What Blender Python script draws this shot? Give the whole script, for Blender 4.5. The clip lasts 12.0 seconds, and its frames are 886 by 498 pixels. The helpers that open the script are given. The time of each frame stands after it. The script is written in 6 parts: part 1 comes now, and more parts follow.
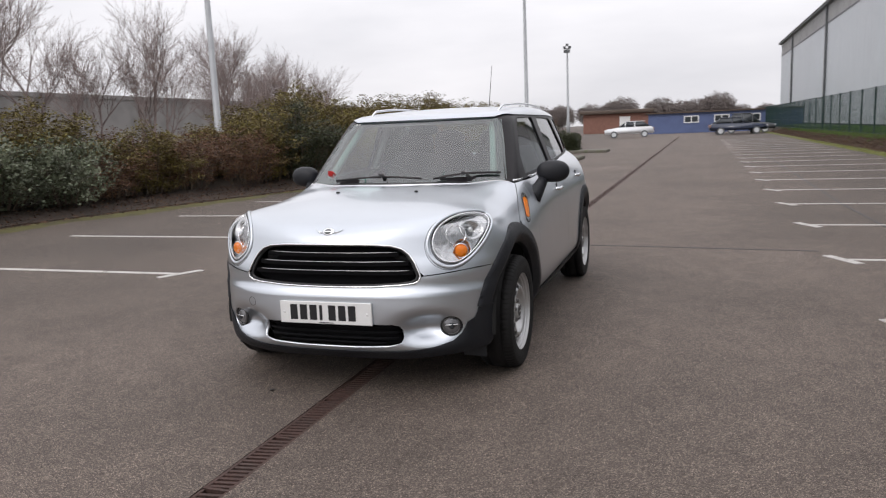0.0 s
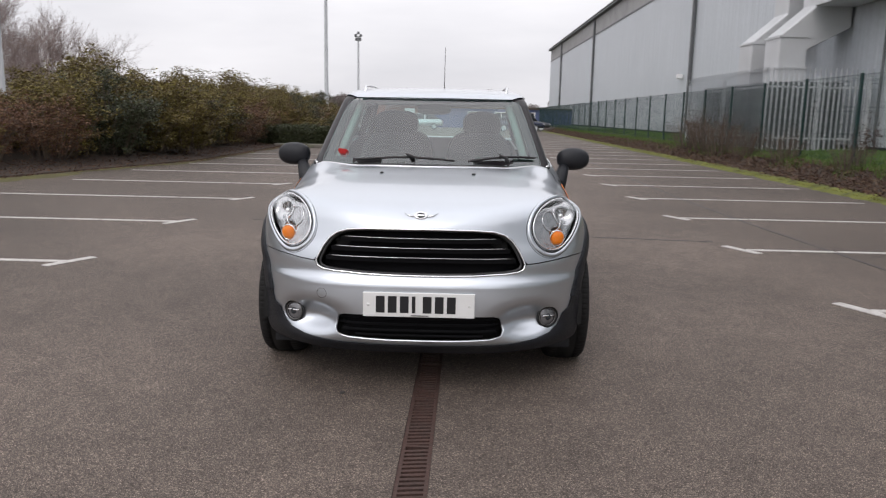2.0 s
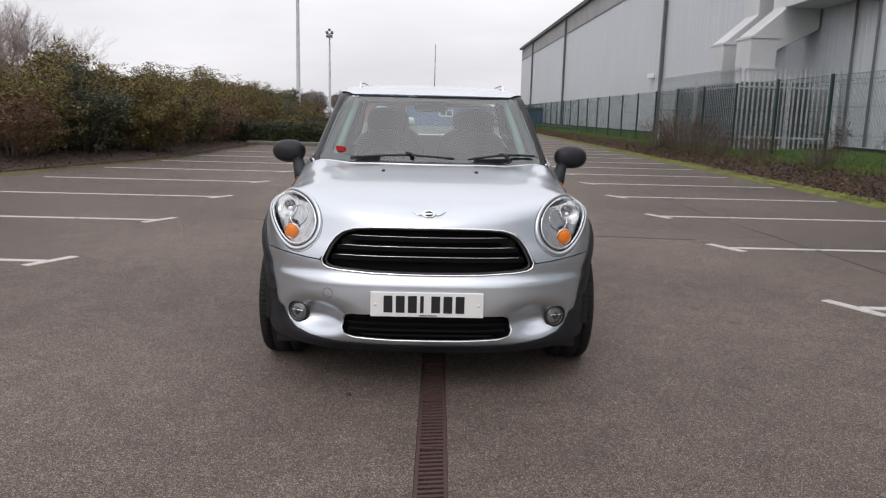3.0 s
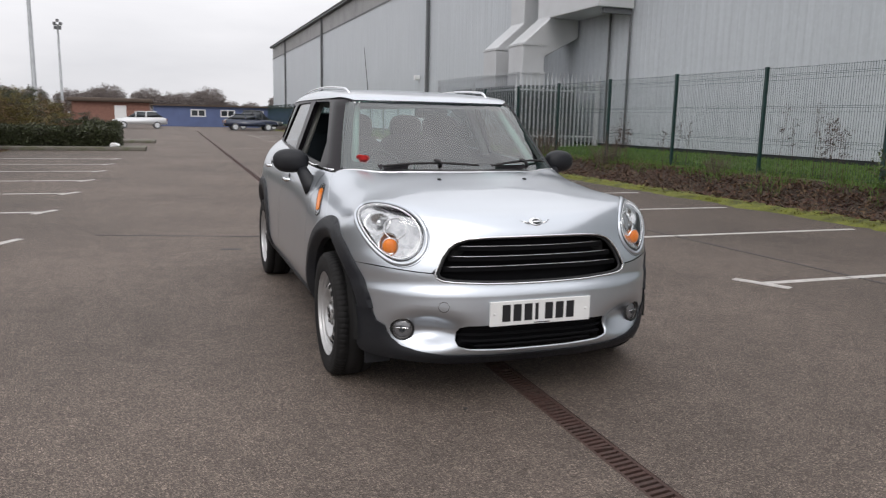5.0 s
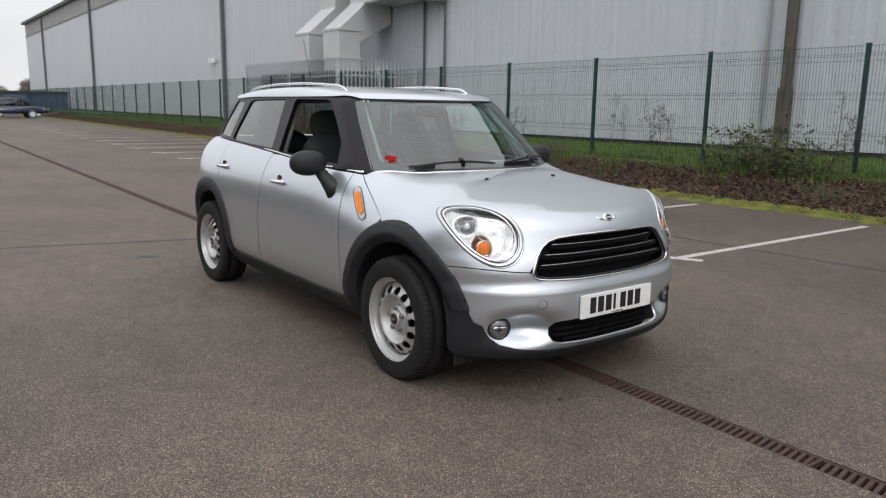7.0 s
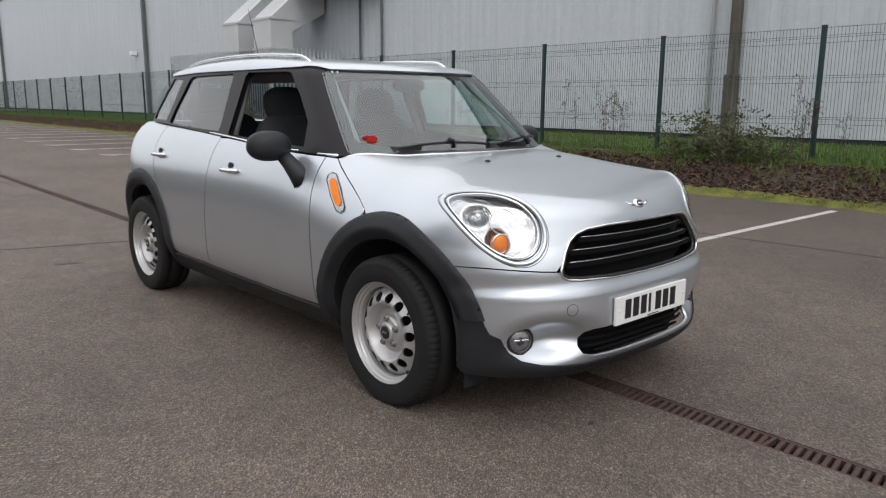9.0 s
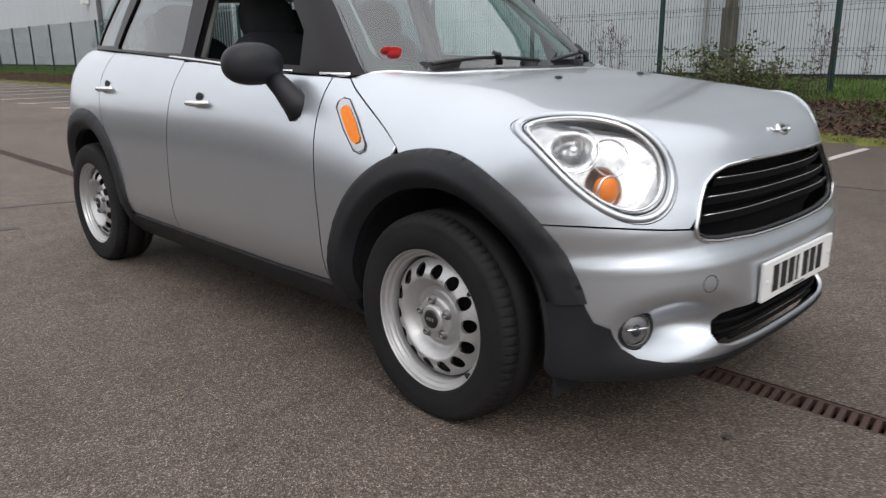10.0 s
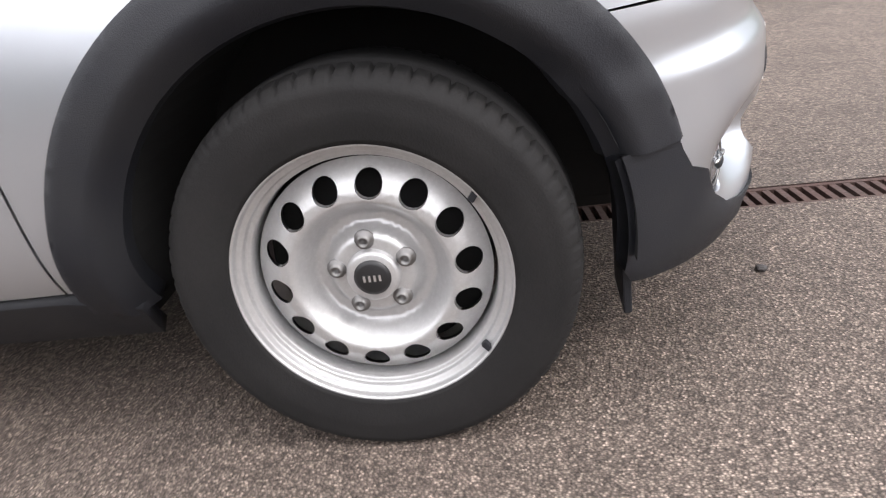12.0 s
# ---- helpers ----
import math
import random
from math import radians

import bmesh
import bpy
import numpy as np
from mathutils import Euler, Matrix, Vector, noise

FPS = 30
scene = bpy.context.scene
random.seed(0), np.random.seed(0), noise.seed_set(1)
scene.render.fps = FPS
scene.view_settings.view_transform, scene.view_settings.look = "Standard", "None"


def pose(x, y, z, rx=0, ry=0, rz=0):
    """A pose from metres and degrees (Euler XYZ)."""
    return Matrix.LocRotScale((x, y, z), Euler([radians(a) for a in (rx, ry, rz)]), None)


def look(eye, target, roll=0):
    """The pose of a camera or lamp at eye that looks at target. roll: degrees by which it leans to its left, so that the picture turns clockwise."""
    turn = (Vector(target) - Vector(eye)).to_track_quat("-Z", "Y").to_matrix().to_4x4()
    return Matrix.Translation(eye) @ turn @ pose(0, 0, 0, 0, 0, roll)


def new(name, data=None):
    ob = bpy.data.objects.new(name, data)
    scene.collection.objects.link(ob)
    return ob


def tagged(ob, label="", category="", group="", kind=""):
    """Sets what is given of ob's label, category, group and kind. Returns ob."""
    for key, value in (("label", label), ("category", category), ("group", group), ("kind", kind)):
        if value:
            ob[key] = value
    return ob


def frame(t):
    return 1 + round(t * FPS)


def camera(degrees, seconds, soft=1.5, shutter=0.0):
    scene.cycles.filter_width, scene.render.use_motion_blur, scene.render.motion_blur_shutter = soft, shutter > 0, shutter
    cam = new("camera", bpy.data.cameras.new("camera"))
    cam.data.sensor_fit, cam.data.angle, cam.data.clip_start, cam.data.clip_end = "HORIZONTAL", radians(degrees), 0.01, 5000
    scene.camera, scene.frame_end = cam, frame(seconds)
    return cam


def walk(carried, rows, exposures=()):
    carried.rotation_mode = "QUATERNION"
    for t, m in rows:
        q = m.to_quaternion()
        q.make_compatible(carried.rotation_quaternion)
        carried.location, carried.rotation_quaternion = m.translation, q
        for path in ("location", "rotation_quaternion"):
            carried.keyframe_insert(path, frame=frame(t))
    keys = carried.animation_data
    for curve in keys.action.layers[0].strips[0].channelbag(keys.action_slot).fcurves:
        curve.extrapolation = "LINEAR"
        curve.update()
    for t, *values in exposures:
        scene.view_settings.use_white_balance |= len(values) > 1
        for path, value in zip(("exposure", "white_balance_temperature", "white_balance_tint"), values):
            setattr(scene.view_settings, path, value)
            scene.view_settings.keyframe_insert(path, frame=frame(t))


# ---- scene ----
cam = camera(61.5, 12.0, soft=1.2, shutter=0.35)
PATH = [
    (0, (1.751, -4.005, 1.326), (1.118, -2.134, 1.012), -2.4),
    (0.5, (1.356, -4.054, 1.31), (0.868, -2.142, 0.982), -2.3),
    (1, (0.905, -4.054, 1.285), (0.596, -2.107, 0.948), -0.8),
    (1.5, (0.525, -3.965, 1.289), (0.332, -2.006, 0.934), 1.9),
    (2, (0.175, -4.026, 1.297), (0.134, -2.058, 0.944), 1.1),
    (2.5, (0.047, -4.018, 1.299), (0.064, -2.05, 0.944), 0.2),
    (3, (0.003, -3.988, 1.29), (0.041, -2.021, 0.934), 1.4),
    (3.5, (-0.3, -3.982, 1.295), (-0.128, -2.022, 0.935), 3.1),
    (3.7, (-0.484, -4.001, 1.303), (-0.224, -2.051, 0.942), 2.2),
    (5.3, (-1.806, -3.554, 1.292), (-1.053, -1.732, 0.952), 1.1),
    (5.5, (-1.952, -3.471, 1.283), (-1.153, -1.67, 0.942), 0.8),
    (6, (-2.306, -3.339, 1.31), (-1.353, -1.613, 0.972), 1.2),
    (6.5, (-2.603, -3.231, 1.333), (-1.532, -1.577, 0.992), 1.7),
    (7, (-2.818, -3.051, 1.363), (-1.64, -1.479, 0.988), 0.9),
    (7.2, (-2.858, -3.037, 1.395), (-1.661, -1.485, 0.998), 0.9),
    (8.8, (-2.743, -2.526, 1.281), (-1.433, -1.064, 0.898), -1.0),
    (9, (-2.642, -2.362, 1.243), (-1.328, -0.903, 0.857), 0.4),
    (9.5, (-2.476, -1.956, 1.176), (-1.108, -0.556, 0.762), -0.9),
    (10, (-2.259, -1.515, 1.07), (-0.909, -0.13, 0.559), -0.6),
    (10.5, (-2.142, -1.105, 0.994), (-0.655, 0.086, 0.384), -3.0),
    (11, (-1.994, -0.714, 0.885), (-0.349, 0.142, 0.136), -8.1),
    (11.5, (-1.896, -0.495, 0.837), (-0.185, 0.113, -0.001), -9.3),
    (12, (-1.812, -0.26, 0.806), (-0.021, 0.01, -0.042), -8.8),
]
walk(cam, [(t, look(eye, target, roll)) for t, eye, target, roll in PATH], exposures=[(0.0, 0.02, 6500, 13), (3.5, 0.0, 6500, 13), (5.5, 0.0, 6500, 11), (9.0, 0.05, 6500, 10), (9.5, 0.05, 6500, 10), (10.5, 0.29, 6500, 11.5), (11.0, 0.67, 6500, 12.5), (12.0, 1.24, 6500, 13.5)])

# ---- sky, sun ----
world = bpy.data.worlds.new("overcast_sky")
scene.world = world
world.use_nodes = True
wn, wl = world.node_tree.nodes, world.node_tree.links
sky = wn.new("ShaderNodeTexSky")
sky.sky_type, sky.sun_disc = "NISHITA", False
sky.sun_elevation, sky.sun_rotation = radians(38), radians(200)
sky.air_density, sky.dust_density = 1.0, 4.0
grey = wn.new("ShaderNodeHueSaturation")
grey.inputs["Saturation"].default_value = 0.25
grey.inputs["Value"].default_value = 0.10
wl.new(sky.outputs[0], grey.inputs["Color"])
coord = wn.new("ShaderNodeTexCoord")
cmap = wn.new("ShaderNodeMapping")
cmap.inputs["Scale"].default_value = (1.2, 1.2, 5.0)
wl.new(coord.outputs["Generated"], cmap.inputs["Vector"])
cloud = wn.new("ShaderNodeTexNoise")
cloud.inputs["Scale"].default_value = 2.2
cloud.inputs["Detail"].default_value = 5.0
wl.new(cmap.outputs[0], cloud.inputs["Vector"])
cramp = wn.new("ShaderNodeValToRGB")
cramp.color_ramp.elements[0].position, cramp.color_ramp.elements[0].color = 0.25, (0.70, 0.71, 0.74, 1)
cramp.color_ramp.elements[1].position, cramp.color_ramp.elements[1].color = 0.72, (0.93, 0.93, 0.95, 1)
wl.new(cloud.outputs["Fac"], cramp.inputs[0])
cmix = wn.new("ShaderNodeMixRGB")
cmix.inputs[0].default_value = 0.88
wl.new(grey.outputs[0], cmix.inputs[1])
wl.new(cramp.outputs[0], cmix.inputs[2])
wl.new(cmix.outputs[0], wn["Background"].inputs["Color"])
# an overcast sky brightens towards the zenith
parts_of = wn.new("ShaderNodeSeparateXYZ")
wl.new(coord.outputs["Generated"], parts_of.inputs[0])
rise = wn.new("ShaderNodeMapRange")
rise.inputs["To Min"].default_value, rise.inputs["To Max"].default_value = 1.05, 1.98
wl.new(parts_of.outputs["Z"], rise.inputs["Value"])
wl.new(rise.outputs[0], wn["Background"].inputs["Strength"])

sun = new("sun", bpy.data.lights.new("sun", "SUN"))
sun.data.energy, sun.data.angle, sun.data.color = 0.7, radians(25), (1.0, 0.97, 0.93)
sun.matrix_world = look((-3, -8, 9), (0, 0, 0))


# ---- materials ----
def material(name, color, rough=0.6, metal=0.0, vary=0.0, vscale=3.0, dark=None, fine=0.0, fscale=80.0,
             bump=0.0, bscale=60.0, coat=0.0, spec=0.5, per_object=0.0, per_island=0.0, trans=0.0, emit=None):
    """Base colour varied at two scales, with relief; dark is the colour that the broad patches turn to."""
    m = bpy.data.materials.new(name)
    m.use_nodes = True
    n, l = m.node_tree.nodes, m.node_tree.links
    b = n["Principled BSDF"]
    b.inputs["Roughness"].default_value = rough
    b.inputs["Metallic"].default_value = metal
    b.inputs["Coat Weight"].default_value = coat
    b.inputs["Coat Roughness"].default_value = 0.04
    b.inputs["Specular IOR Level"].default_value = spec
    b.inputs["Transmission Weight"].default_value = trans
    tc = n.new("ShaderNodeTexCoord")
    rgb = n.new("ShaderNodeRGB")
    rgb.outputs[0].default_value = (*color, 1)
    out = rgb.outputs[0]

    def noise_of(scale, detail=4.0):
        t = n.new("ShaderNodeTexNoise")
        t.inputs["Scale"].default_value = scale
        t.inputs["Detail"].default_value = detail
        l.new(tc.outputs["Object"], t.inputs["Vector"])
        return t.outputs["Fac"]

    def blend(fac, a, other, mode="MIX"):
        x = n.new("ShaderNodeMixRGB")
        x.blend_type = mode
        l.new(fac, x.inputs[0])
        l.new(a, x.inputs[1])
        x.inputs[2].default_value = (*other, 1)
        return x.outputs[0]

    def ranged(v, lo, hi, amount):
        r = n.new("ShaderNodeMapRange")
        r.inputs["From Min"].default_value, r.inputs["From Max"].default_value = lo, hi
        r.inputs["To Min"].default_value, r.inputs["To Max"].default_value = 0, amount
        l.new(v, r.inputs["Value"])
        return r.outputs[0]

    if vary:
        d = dark or tuple(c * 0.55 for c in color)
        out = blend(ranged(noise_of(vscale, 6.0), 0.42, 0.68, vary), out, d)
    if fine:
        out = blend(ranged(noise_of(fscale, 2.0), 0.4, 0.65, fine), out, tuple(c * 0.45 for c in color))
        out = blend(ranged(noise_of(fscale * 1.7, 2.0), 0.55, 0.72, fine), out, tuple(min(1, c * 1.7) for c in color))
    if per_object or per_island:
        if per_object:
            src = n.new("ShaderNodeObjectInfo").outputs["Random"]
        else:
            src = n.new("ShaderNodeNewGeometry").outputs["Random Per Island"]
        hs = n.new("ShaderNodeHueSaturation")
        amount = per_object or per_island
        r = n.new("ShaderNodeMapRange")
        r.inputs["To Min"].default_value, r.inputs["To Max"].default_value = 1 - amount, 1 + amount
        l.new(src, r.inputs["Value"])
        l.new(r.outputs[0], hs.inputs["Value"])
        r2 = n.new("ShaderNodeMapRange")
        r2.inputs["To Min"].default_value, r2.inputs["To Max"].default_value = 0.5 - 0.05 * amount, 0.5 + 0.04 * amount
        l.new(src, r2.inputs["Value"])
        l.new(r2.outputs[0], hs.inputs["Hue"])
        l.new(out, hs.inputs["Color"])
        out = hs.outputs[0]
    l.new(out, b.inputs["Base Color"])
    if bump:
        bp = n.new("ShaderNodeBump")
        bp.inputs["Strength"].default_value = bump
        bp.inputs["Distance"].default_value = 0.004
        l.new(noise_of(bscale, 3.0), bp.inputs["Height"])
        l.new(bp.outputs[0], b.inputs["Normal"])
    if emit:
        b.inputs["Emission Color"].default_value = (*emit[0], 1)
        b.inputs["Emission Strength"].default_value = emit[1]
    return m


def asphalt_material():
    m = bpy.data.materials.new("worn_asphalt")
    m.use_nodes = True
    n, l = m.node_tree.nodes, m.node_tree.links
    b = n["Principled BSDF"]
    tc = n.new("ShaderNodeTexCoord")

    def tex(kind, scale, detail=0.0):
        t = n.new(kind)
        t.inputs["Scale"].default_value = scale
        if detail:
            t.inputs["Detail"].default_value = detail
        l.new(tc.outputs["Object"], t.inputs["Vector"])
        return t

    chips = tex("ShaderNodeTexVoronoi", 215.0)
    ramp = n.new("ShaderNodeValToRGB")
    e = ramp.color_ramp.elements
    e[0].position, e[0].color = 0.0, (0.074, 0.057, 0.048, 1)
    e[1].position, e[1].color = 1.0, (0.40, 0.315, 0.262, 1)
    for pos, col in ((0.35, (0.128, 0.100, 0.083)), (0.7, (0.182, 0.143, 0.119)), (0.9, (0.246, 0.202, 0.164))):
        x = ramp.color_ramp.elements.new(pos)
        x.color = (*col, 1)
    sep = n.new("ShaderNodeSeparateColor")
    l.new(chips.outputs["Color"], sep.inputs[0])
    l.new(sep.outputs[0], ramp.inputs[0])
    broad = tex("ShaderNodeTexNoise", 0.45, 6.0)
    r1 = n.new("ShaderNodeMapRange")
    r1.inputs["From Min"].default_value, r1.inputs["From Max"].default_value = 0.35, 0.68
    r1.inputs["To Min"].default_value, r1.inputs["To Max"].default_value = 1.14, 0.80
    l.new(broad.outputs["Fac"], r1.inputs["Value"])
    blot = tex("ShaderNodeTexNoise", 5.0, 5.0)
    r2 = n.new("ShaderNodeMapRange")
    r2.inputs["From Min"].default_value, r2.inputs["From Max"].default_value = 0.35, 0.7
    r2.inputs["To Min"].default_value, r2.inputs["To Max"].default_value = 1.08, 0.86
    l.new(blot.outputs["Fac"], r2.inputs["Value"])
    mul = n.new("ShaderNodeMath")
    mul.operation = "MULTIPLY"
    l.new(r1.outputs[0], mul.inputs[0])
    l.new(r2.outputs[0], mul.inputs[1])
    hs = n.new("ShaderNodeHueSaturation")
    l.new(ramp.outputs[0], hs.inputs["Color"])
    # darker away from the middle of each chip
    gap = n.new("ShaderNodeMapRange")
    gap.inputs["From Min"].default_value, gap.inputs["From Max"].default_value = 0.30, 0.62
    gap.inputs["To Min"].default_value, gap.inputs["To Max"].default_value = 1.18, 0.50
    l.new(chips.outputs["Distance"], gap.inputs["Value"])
    grit = tex("ShaderNodeTexVoronoi", 62.0)
    gsep = n.new("ShaderNodeSeparateColor")
    l.new(grit.outputs["Color"], gsep.inputs[0])
    r3 = n.new("ShaderNodeMapRange")
    r3.inputs["To Min"].default_value, r3.inputs["To Max"].default_value = 0.86, 1.13
    l.new(gsep.outputs[1], r3.inputs["Value"])
    # the asphalt of the bays is darker than the driven lane
    sx, wob, bay, side = n.new("ShaderNodeSeparateXYZ"), n.new("ShaderNodeMath"), n.new("ShaderNodeMapRange"), n.new("ShaderNodeMath")
    l.new(tc.outputs["Object"], sx.inputs[0])
    side.operation, wob.operation = "ABSOLUTE", "MULTIPLY_ADD"
    l.new(sx.outputs[0], side.inputs[0])
    l.new(broad.outputs["Fac"], wob.inputs[0])
    wob.inputs[1].default_value = 1.6
    l.new(side.outputs[0], wob.inputs[2])
    bay.inputs["From Min"].default_value, bay.inputs["From Max"].default_value = 3.2, 6.2
    bay.inputs["To Min"].default_value, bay.inputs["To Max"].default_value = 1.03, 0.78
    l.new(wob.outputs[0], bay.inputs["Value"])
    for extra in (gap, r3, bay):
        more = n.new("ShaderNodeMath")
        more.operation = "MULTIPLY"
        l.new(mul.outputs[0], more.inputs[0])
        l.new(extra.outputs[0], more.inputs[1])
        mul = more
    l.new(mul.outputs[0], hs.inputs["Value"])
    l.new(hs.outputs[0], b.inputs["Base Color"])
    b.inputs["Roughness"].default_value = 0.72
    b.inputs["Specular IOR Level"].default_value = 0.35
    bp = n.new("ShaderNodeBump")
    bp.inputs["Strength"].default_value = 0.8
    bp.inputs["Distance"].default_value = 0.004
    l.new(chips.outputs["Distance"], bp.inputs["Height"])
    l.new(bp.outputs[0], b.inputs["Normal"])
    return m


M_ASPHALT = asphalt_material()
M_TAR = material("tar_seam", (0.045, 0.040, 0.038), 0.65, fine=0.5, bump=0.3)
M_LINE = material("worn_white_paint", (0.52, 0.50, 0.475), 0.7, vary=0.55, vscale=14.0, dark=(0.28, 0.25, 0.23), fine=0.35, fscale=120, bump=0.3)
M_GRATE = material("rusty_cast_iron", (0.066, 0.034, 0.027), 0.75, metal=0.1, vary=0.7, vscale=8.0, dark=(0.05, 0.035, 0.03), fine=0.5, bump=0.4)
M_VOID = material("drain_silt", (0.034, 0.021, 0.017), 0.95)
M_KERB = material("weathered_concrete", (0.17, 0.155, 0.135), 0.9, vary=0.8, vscale=4.0, dark=(0.10, 0.11, 0.05), fine=0.4, bump=0.4)
M_MOSS = material("moss", (0.145, 0.155, 0.024), 0.95, vary=1.0, vscale=3.5, dark=(0.040, 0.042, 0.016), fine=0.7, fscale=50, bump=0.8)
M_SOIL = material("leaf_littered_soil", (0.050, 0.034, 0.024), 0.95, vary=0.9, vscale=3.0, dark=(0.035, 0.027, 0.02), fine=0.7, fscale=35, bump=0.8)
M_TURF = material("turf", (0.062, 0.110, 0.016), 0.9, vary=0.7, vscale=1.5, dark=(0.06, 0.075, 0.02), fine=0.6, fscale=40, bump=0.6)
M_GRASS = material("grass_blades", (0.076, 0.135, 0.018), 0.7, per_island=0.35)
M_MOSSTUFT = material("moss_tips", (0.150, 0.155, 0.026), 0.9, per_island=0.4)
M_WEED = material("dark_seed_heads", (0.080, 0.055, 0.047), 0.9, per_island=0.4)
M_LITTER = material("dead_leaves", (0.080, 0.037, 0.021), 0.8, per_island=0.7)
M_STEM = material("dry_stems", (0.135, 0.092, 0.058), 0.85, per_island=0.4)
M_CLAD = material("grey_steel_cladding", (0.50, 0.53, 0.56), 0.45, vary=0.35, vscale=0.25, dark=(0.44, 0.47, 0.50), fine=0.08, fscale=6)
def streak(mat, amount, scale=5.0):
    """Faint rain streaks that run down a wall, and pale scuffs."""
    n, l = mat.node_tree.nodes, mat.node_tree.links
    b = n["Principled BSDF"]
    src = b.inputs["Base Color"].links[0].from_socket
    tc, mp, ns, rg = n.new("ShaderNodeTexCoord"), n.new("ShaderNodeMapping"), n.new("ShaderNodeTexNoise"), n.new("ShaderNodeMapRange")
    mp.inputs["Scale"].default_value = (1.0, 1.0, 0.05)
    ns.inputs["Scale"].default_value, ns.inputs["Detail"].default_value = scale, 6.0
    rg.inputs["From Min"].default_value, rg.inputs["From Max"].default_value = 0.3, 0.7
    rg.inputs["To Min"].default_value, rg.inputs["To Max"].default_value = 1 - amount, 1 + amount
    hs = n.new("ShaderNodeHueSaturation")
    l.new(tc.outputs["Object"], mp.inputs["Vector"])
    l.new(mp.outputs[0], ns.inputs["Vector"])
    l.new(ns.outputs["Fac"], rg.inputs["Value"])
    l.new(rg.outputs[0], hs.inputs["Value"])
    l.new(src, hs.inputs["Color"])
    l.new(hs.outputs[0], b.inputs["Base Color"])


streak(M_CLAD, 0.07)
M_PLINTH = material("black_bitumen_plinth", (0.018, 0.018, 0.019), 0.8, vary=0.3)
M_CLADTOP = material("weathered_fascia_cladding", (0.33, 0.33, 0.33), 0.55, vary=0.4, vscale=0.6)
M_TRIM = material("dark_grey_flashing", (0.10, 0.105, 0.11), 0.5, vary=0.3)
M_PIPE = material("weathered_column_steel", (0.105, 0.095, 0.075), 0.6, vary=0.8, vscale=2.0, dark=(0.06, 0.05, 0.035), fine=0.3)
streak(M_PIPE, 0.45, 14.0)
M_DUCT = material("pale_galvanised_duct", (0.55, 0.56, 0.57), 0.42, metal=0.35, vary=0.4, vscale=0.8, dark=(0.42, 0.42, 0.42))
M_GREEN = material("green_powder_coat", (0.005, 0.032, 0.029), 0.45, vary=0.3, vscale=3.0)
M_GALV = material("galvanised_steel", (0.66, 0.68, 0.70), 0.5, metal=0.2, vary=0.5, vscale=3.0)
M_UNIT = material("dark_plant_housing", (0.13, 0.14, 0.145), 0.6, vary=0.4)
# bark colour lightened to carry the haze over the trees
M_BARK = material("hazed_grey_brown_bark", (0.27, 0.215, 0.20), 0.9, vary=0.5, vscale=2.0, fine=0.3)
M_TWIG = material("reddish_twigs", (0.108, 0.082, 0.062), 0.9, per_island=0.35)
M_LEAF_O = material("olive_brown_leaves", (0.118, 0.088, 0.018), 0.6, per_island=0.55)
M_LEAF_R = material("russet_leaves", (0.128, 0.062, 0.032), 0.65, per_island=0.5)
M_LEAF_G = material("grey_green_leaves", (0.125, 0.142, 0.088), 0.55, per_island=0.5)
M_LEAF_D = material("dark_green_leaves", (0.040, 0.046, 0.018), 0.5, per_island=0.55)
# blue and brick are paled, with the distance haze in their colour
M_BLUE = material("hazed_blue_painted_boards", (0.10, 0.135, 0.27), 0.6, vary=0.3, vscale=1.0)
M_BRICK = material("hazed_red_brick", (0.25, 0.125, 0.095), 0.85, vary=0.4, fine=0.4, fscale=12)
M_ROOFTILE = material("brown_roof_felt", (0.10, 0.075, 0.06), 0.9, vary=0.4)
M_WHITE = material("white_upvc", (0.75, 0.75, 0.75), 0.4)
M_GREYWALL = material("stained_concrete", (0.25, 0.24, 0.23), 0.9, vary=0.6, vscale=0.5)
M_POLE = material("galvanised_pole", (0.33, 0.34, 0.35), 0.5, metal=0.4, vary=0.3)
M_DARKGLASS = material("dim_window_glass", (0.03, 0.035, 0.04), 0.08, spec=0.6)


# ---- small builders ----
def part(name, bm, mat, parent=None, label="", smooth=False):
    """Links a bmesh, or a ready mesh, as one mesh object."""
    if isinstance(bm, bmesh.types.BMesh):
        me = bpy.data.meshes.new(name)
        bm.to_mesh(me)
        bm.free()
        if mat:
            me.materials.append(mat)
    else:
        me = bm
        if mat and not me.materials:
            me.materials.append(mat)
    if smooth:
        for p in me.polygons:
            p.use_smooth = True
    ob = new(name, me)
    ob.parent = parent
    if label:
        ob["label"] = label
    return ob


def thing(name, label, category, group="", kind="", at=None):
    ob = new(name)
    ob.empty_display_size = 0.1
    if at is not None:
        ob.matrix_basis = at
    return tagged(ob, label, category, group, kind)


def box(bm, x0, x1, y0, y1, z0, z1, bev=0.0):
    vs = [bm.verts.new((x, y, z)) for z in (z0, z1) for y in (y0, y1) for x in (x0, x1)]
    fs = [bm.faces.new([vs[i] for i in q]) for q in ((0, 2, 3, 1), (4, 5, 7, 6), (0, 1, 5, 4), (2, 6, 7, 3), (0, 4, 6, 2), (1, 3, 7, 5))]
    if bev:
        es = {e for f in fs for e in f.edges}
        bmesh.ops.bevel(bm, geom=list(es), offset=bev, segments=2, affect="EDGES", profile=0.6)
    return vs


def boxed(x0, x1, y0, y1, z0, z1, bev=0.0):
    bm = bmesh.new()
    box(bm, x0, x1, y0, y1, z0, z1, bev)
    return bm


